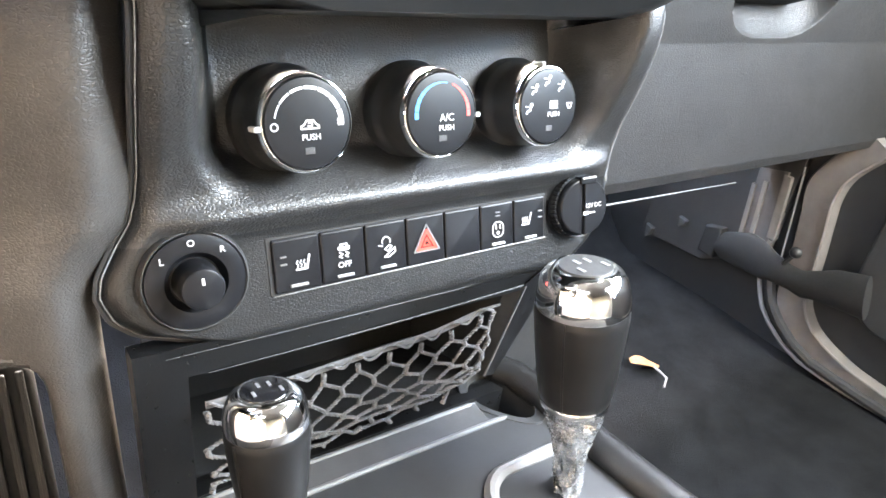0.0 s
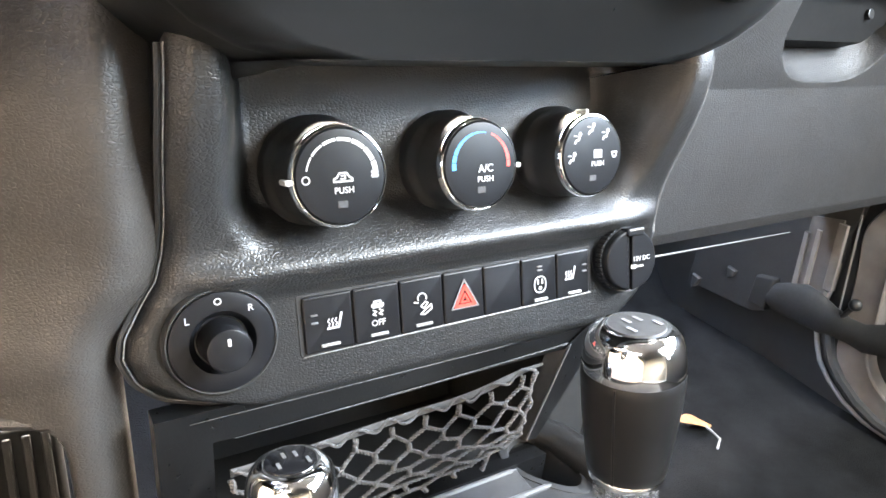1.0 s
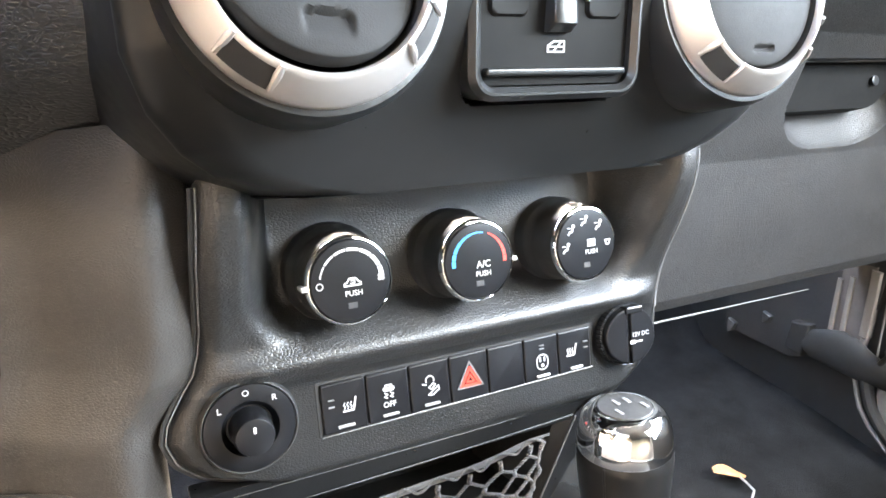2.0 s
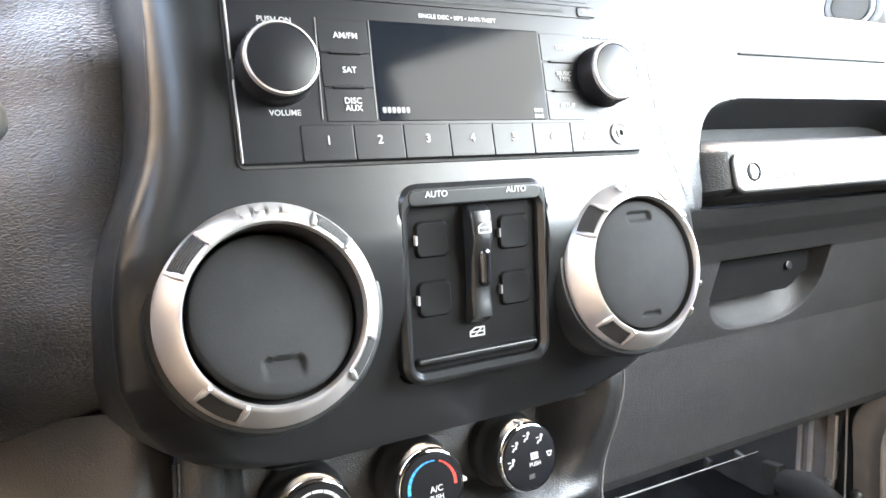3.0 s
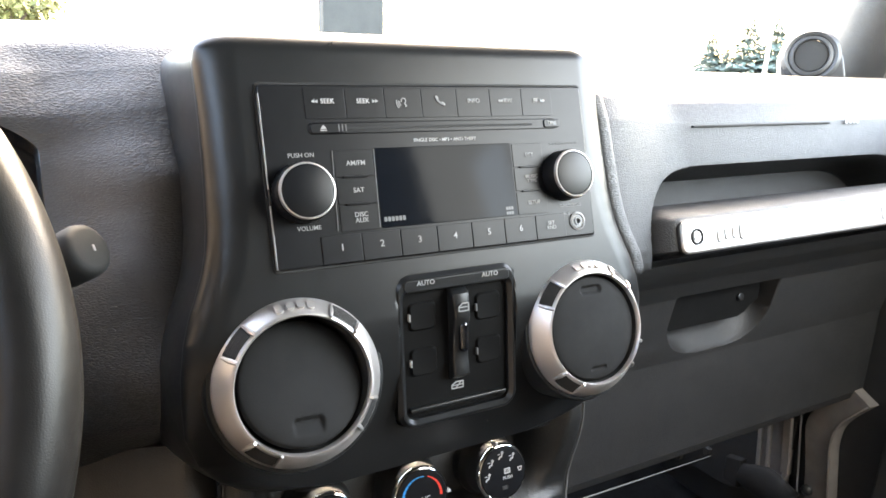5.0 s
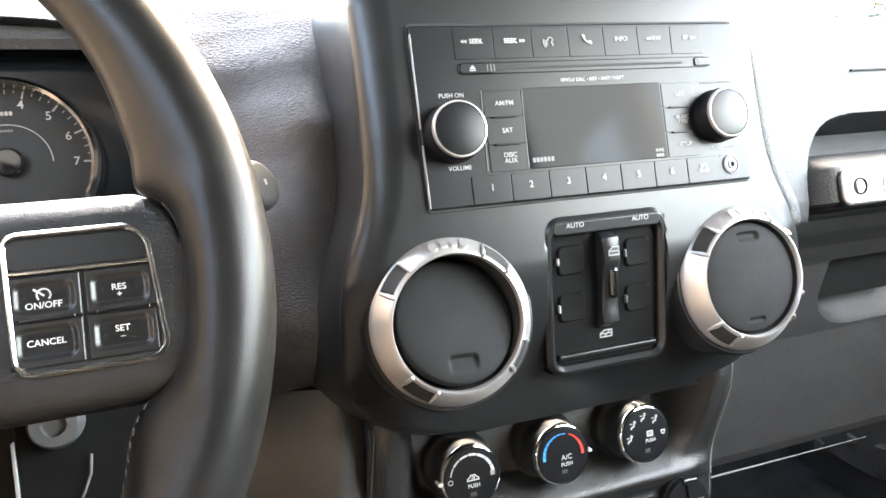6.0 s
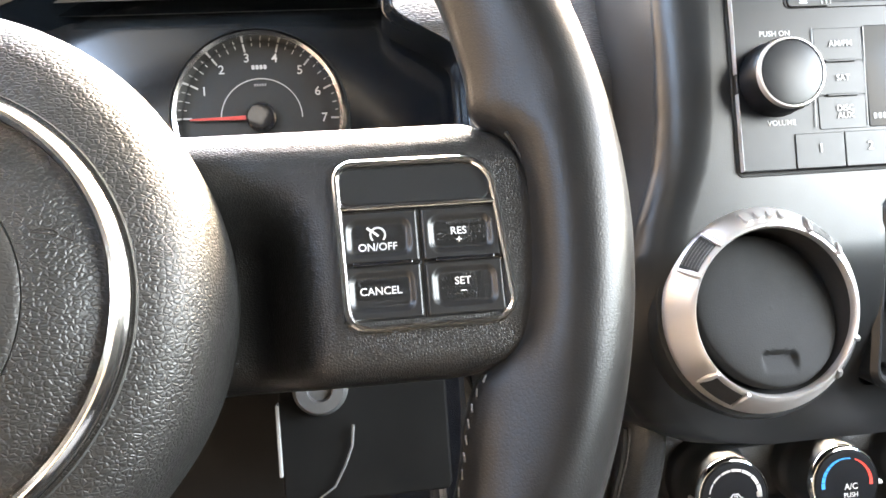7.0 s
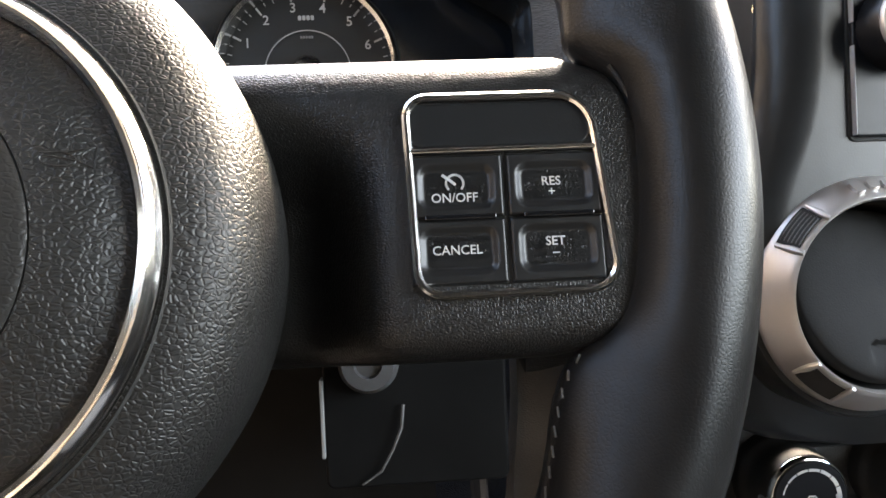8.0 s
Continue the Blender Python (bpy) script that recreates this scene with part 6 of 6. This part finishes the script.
for y, z, h in ((0.383, 0.008, 0.012), (0.326, 0.053, 0.009)):
    part("clip", on_side([(y + 0.008, z + h), (y + 0.004, z - h), (y - 0.005, z - h * 0.4), (y - 0.008, z + h * 0.8)], 0.7150, 0.726, 0.003), TRAY, kick, "dim pale clip")
hinge = thing("door_hinge", Matrix(), "black door hinge arm with a bolt", "door hinge", kind="structure")
rings = []
for y, z, r in ((0.252, 0.050, 0.010), (0.246, 0.054, 0.020), (0.225, 0.060, 0.026), (0.198, 0.066, 0.030), (0.176, 0.066, 0.028), (0.155, 0.064, 0.021), (0.132, 0.062, 0.0175), (0.112, 0.063, 0.019), (0.096, 0.070, 0.021), (0.070, 0.080, 0.026), (0.030, 0.090, 0.030)):
    rings.append([(0.716 + 0.011 * math.cos(a), y + 0.3 * r * math.sin(a), z + r * math.sin(a) + 0.0015 * noise.noise(Vector((y * 60, a, 0)))) for a in [k * math.pi / 10 for k in range(20)]])
part("arm", loft(rings, True, True), DARK, hinge, "black hinge arm")
bolt = lathe([(0.0, 0.006), (0.0062, 0.004), (0.0085, 0.0), (0.0078, -0.0040), (0.0050, -0.0068), (0.0, -0.0075)], 20)
part("bolt", bolt, BLACK, hinge, "black bolt head").matrix_basis = pose(0.707, 0.134, 0.104, 0, 0, -90)
part("bolt_stem", tube([(0.708, 0.136, 0.100), (0.711, 0.146, 0.078)], 0.0035, 8), RUBBER, hinge)
bm = plate(rrect(0, 0, 0.24, 0.30, 0.06), -0.004, 0.02, 0.004)
bm.transform(pose(0.735, -0.06, 0.19, 0, 0, -90))
part("door_pocket", bm, RUBBER, kick, "dark mesh door pocket")

# ---- outside ----
bm = bmesh.new()
q = [bm.verts.new(p) for p in ((-900, -900, -0.75), (900, -900, -0.75), (900, 900, -0.75), (-900, 900, -0.75))]
bm.faces.new(q)
tagged(part("ground", bm, ASPHALT, None), "grey asphalt parking ground", "ground", kind="structure")


def bonnet(u, v):
    x = -0.72 + 1.44 * u
    y = 0.55 + 1.30 * v
    return x, y, 0.695 + 0.046 * smoothstep(0.02, 0.15, u) * smoothstep(0.98, 0.85, u) * smoothstep(0.0, 0.25, v) - 0.02 * v ** 3 + 0.01 * math.sin(math.pi * v)


hood_ob = thing("bonnet", Matrix(), "pale silver car bonnet beyond the windscreen", "bonnet", kind="structure")
bm = sheet(bonnet, 30, 20, 0.0)
part("skin", bm, PAINT, hood_ob)


def conifer(x, y, h, seed):
    rnd = random.Random(seed)
    tr = thing("conifer", pose(x, y, -0.75), "dark green conifer at the edge of the ground", "tree", "far conifers")
    part("trunk", tube([(0, 0, 0), (0.05, 0, h * 0.5), (0, 0, h * 0.97)], lambda t: 0.16 * (1 - t) + 0.02, 8), BARK, tr)
    bm = bmesh.new()
    for k in range(1700):
        t = rnd.random() ** 0.7
        z = h * (1 - 0.88 * t)
        r = h * 0.42 * t ** 0.85 * (0.30 + 0.75 * rnd.random()) * (0.75 + 0.25 * math.sin(t * 40))
        a = rnd.random() * 2 * math.pi
        c = Vector((r * math.cos(a), r * math.sin(a), z - 0.12 * r))
        s = h * (0.035 + 0.05 * t) * (0.6 + rnd.random())
        e1 = Vector((math.cos(a), math.sin(a), -0.45 + 0.3 * rnd.random())) * s
        e2 = Vector((-math.sin(a), math.cos(a), rnd.random() - 0.5)) * s * 0.45
        bm.faces.new([bm.verts.new(p) for p in (c - e2, c + e1 * 0.6 - e2 * 0.5, c + e1, c + e1 * 0.6 + e2 * 0.5, c + e2)])
    part("crown", bm, NEEDLES, tr)


def broadleaf(x, y, h, spread, seed):
    rnd = random.Random(seed)
    tr = thing("broadleaf_tree", pose(x, y, -0.75), "yellow-green broadleaf tree beyond the car park", "tree", "far broadleaf trees")
    part("trunk", tube([(0, 0, 0), (0.1, 0, h * 0.35), (0, 0.1, h * 0.7)], lambda t: 0.22 * (1 - t) + 0.05, 8), BARK, tr)
    for k in range(5):
        a = k * 1.26
        part("limb", tube([(0.05, 0, h * (0.3 + 0.06 * k)), (spread * 0.4 * math.cos(a), spread * 0.4 * math.sin(a), h * (0.5 + 0.06 * k)), (spread * 0.7 * math.cos(a), spread * 0.7 * math.sin(a), h * (0.6 + 0.06 * k))], lambda t: 0.10 * (1 - t) + 0.02, 6), BARK, tr)
    bm = bmesh.new()
    clumps = [(rnd.gauss(0, spread * 0.45), rnd.gauss(0, spread * 0.45), h * (0.3 + 0.65 * rnd.random())) for _ in range(26)]
    for cx, cy, cz in clumps:
        for k in range(85):
            c = Vector((cx + rnd.gauss(0, spread * 0.16), cy + rnd.gauss(0, spread * 0.16), cz + rnd.gauss(0, h * 0.06)))
            s = 0.10 + 0.12 * rnd.random()
            e1 = Vector((rnd.gauss(0, 1), rnd.gauss(0, 1), rnd.gauss(0, 1))).normalized() * s
            e2 = e1.orthogonal().normalized() * s * 0.6
            bm.faces.new([bm.verts.new(p) for p in (c - e1, c + e2, c + e1, c - e2)])
    part("crown", bm, LEAVES, tr)


for x, y, h, s in ((45.0, 39.1, 3.9, 1), (46.7, 37.0, 5.0, 2), (47.9, 35.5, 4.9, 3), (45.6, 38.0, 2.6, 6), (49.4, 33.8, 4.2, 4)):
    conifer(x, y, h, s)
for x, y, h, s in ((-6.5, 38, 7.0, 11), (-3.2, 40, 5.4, 12), (-10.5, 36, 8.0, 13)):
    broadleaf(x, y, h, 2.2, s)
pole = thing("lamp_post", pose(37.2, 28.0, -0.75), "pale metal lamp post", "lamp post")
part("shaft", tube([(0, 0, 0), (0, 0, 3.8)], lambda t: 0.13 - 0.03 * t, 12), GALV, pole)
tower = thing("building", pose(8.6, 23.4, -0.75), "tall plain grey building", "building")
bm = bmesh.new()
bmesh.ops.create_cube(bm, size=1.0, matrix=Matrix.LocRotScale((0, 0.3, 5), None, (2.3, 0.6, 10)))
part("wall", bm, CONCRETE, tower)
part("plinth", plate(rrect(0, 0.15, 2.5, 0.3, 0.02), -0.1, 0.7, 0.02), CONCRETE, tower)

# scraps on the passenger floor
leaf = thing("dry_leaf", pose(0.486, 0.165, -0.045, 0, 10, -20), "small dry orange leaf on the carpet", "leaf")
bm = bmesh.new()
rings = []
for i in range(11):
    t = i / 10
    w = 0.011 * math.sin(math.pi * min(1, t * 0.92 + 0.06)) ** 0.7
    rings.append([(-0.025 + 0.05 * t, -w, 0.004 * math.sin(t * 4)), (-0.025 + 0.05 * t, 0, 0.002 + 0.004 * math.sin(t * 4)), (-0.025 + 0.05 * t, w, 0.004 * math.sin(t * 4 + 0.5)), (-0.025 + 0.05 * t, 0, 0.0012 + 0.004 * math.sin(t * 4))])
part("blade", loft(rings, True, True), LEAF, leaf)
scrap = thing("paper_scrap", pose(0.475, 0.120, -0.048, 0, 0, 10), "small pale paper scrap on the carpet", "litter")
part("strip", tube([(0, 0, 0), (0.015, 0.006, 0.004), (0.022, 0.02, 0.002), (0.03, 0.045, 0.0)], 0.0014, 6), PAPER, scrap)
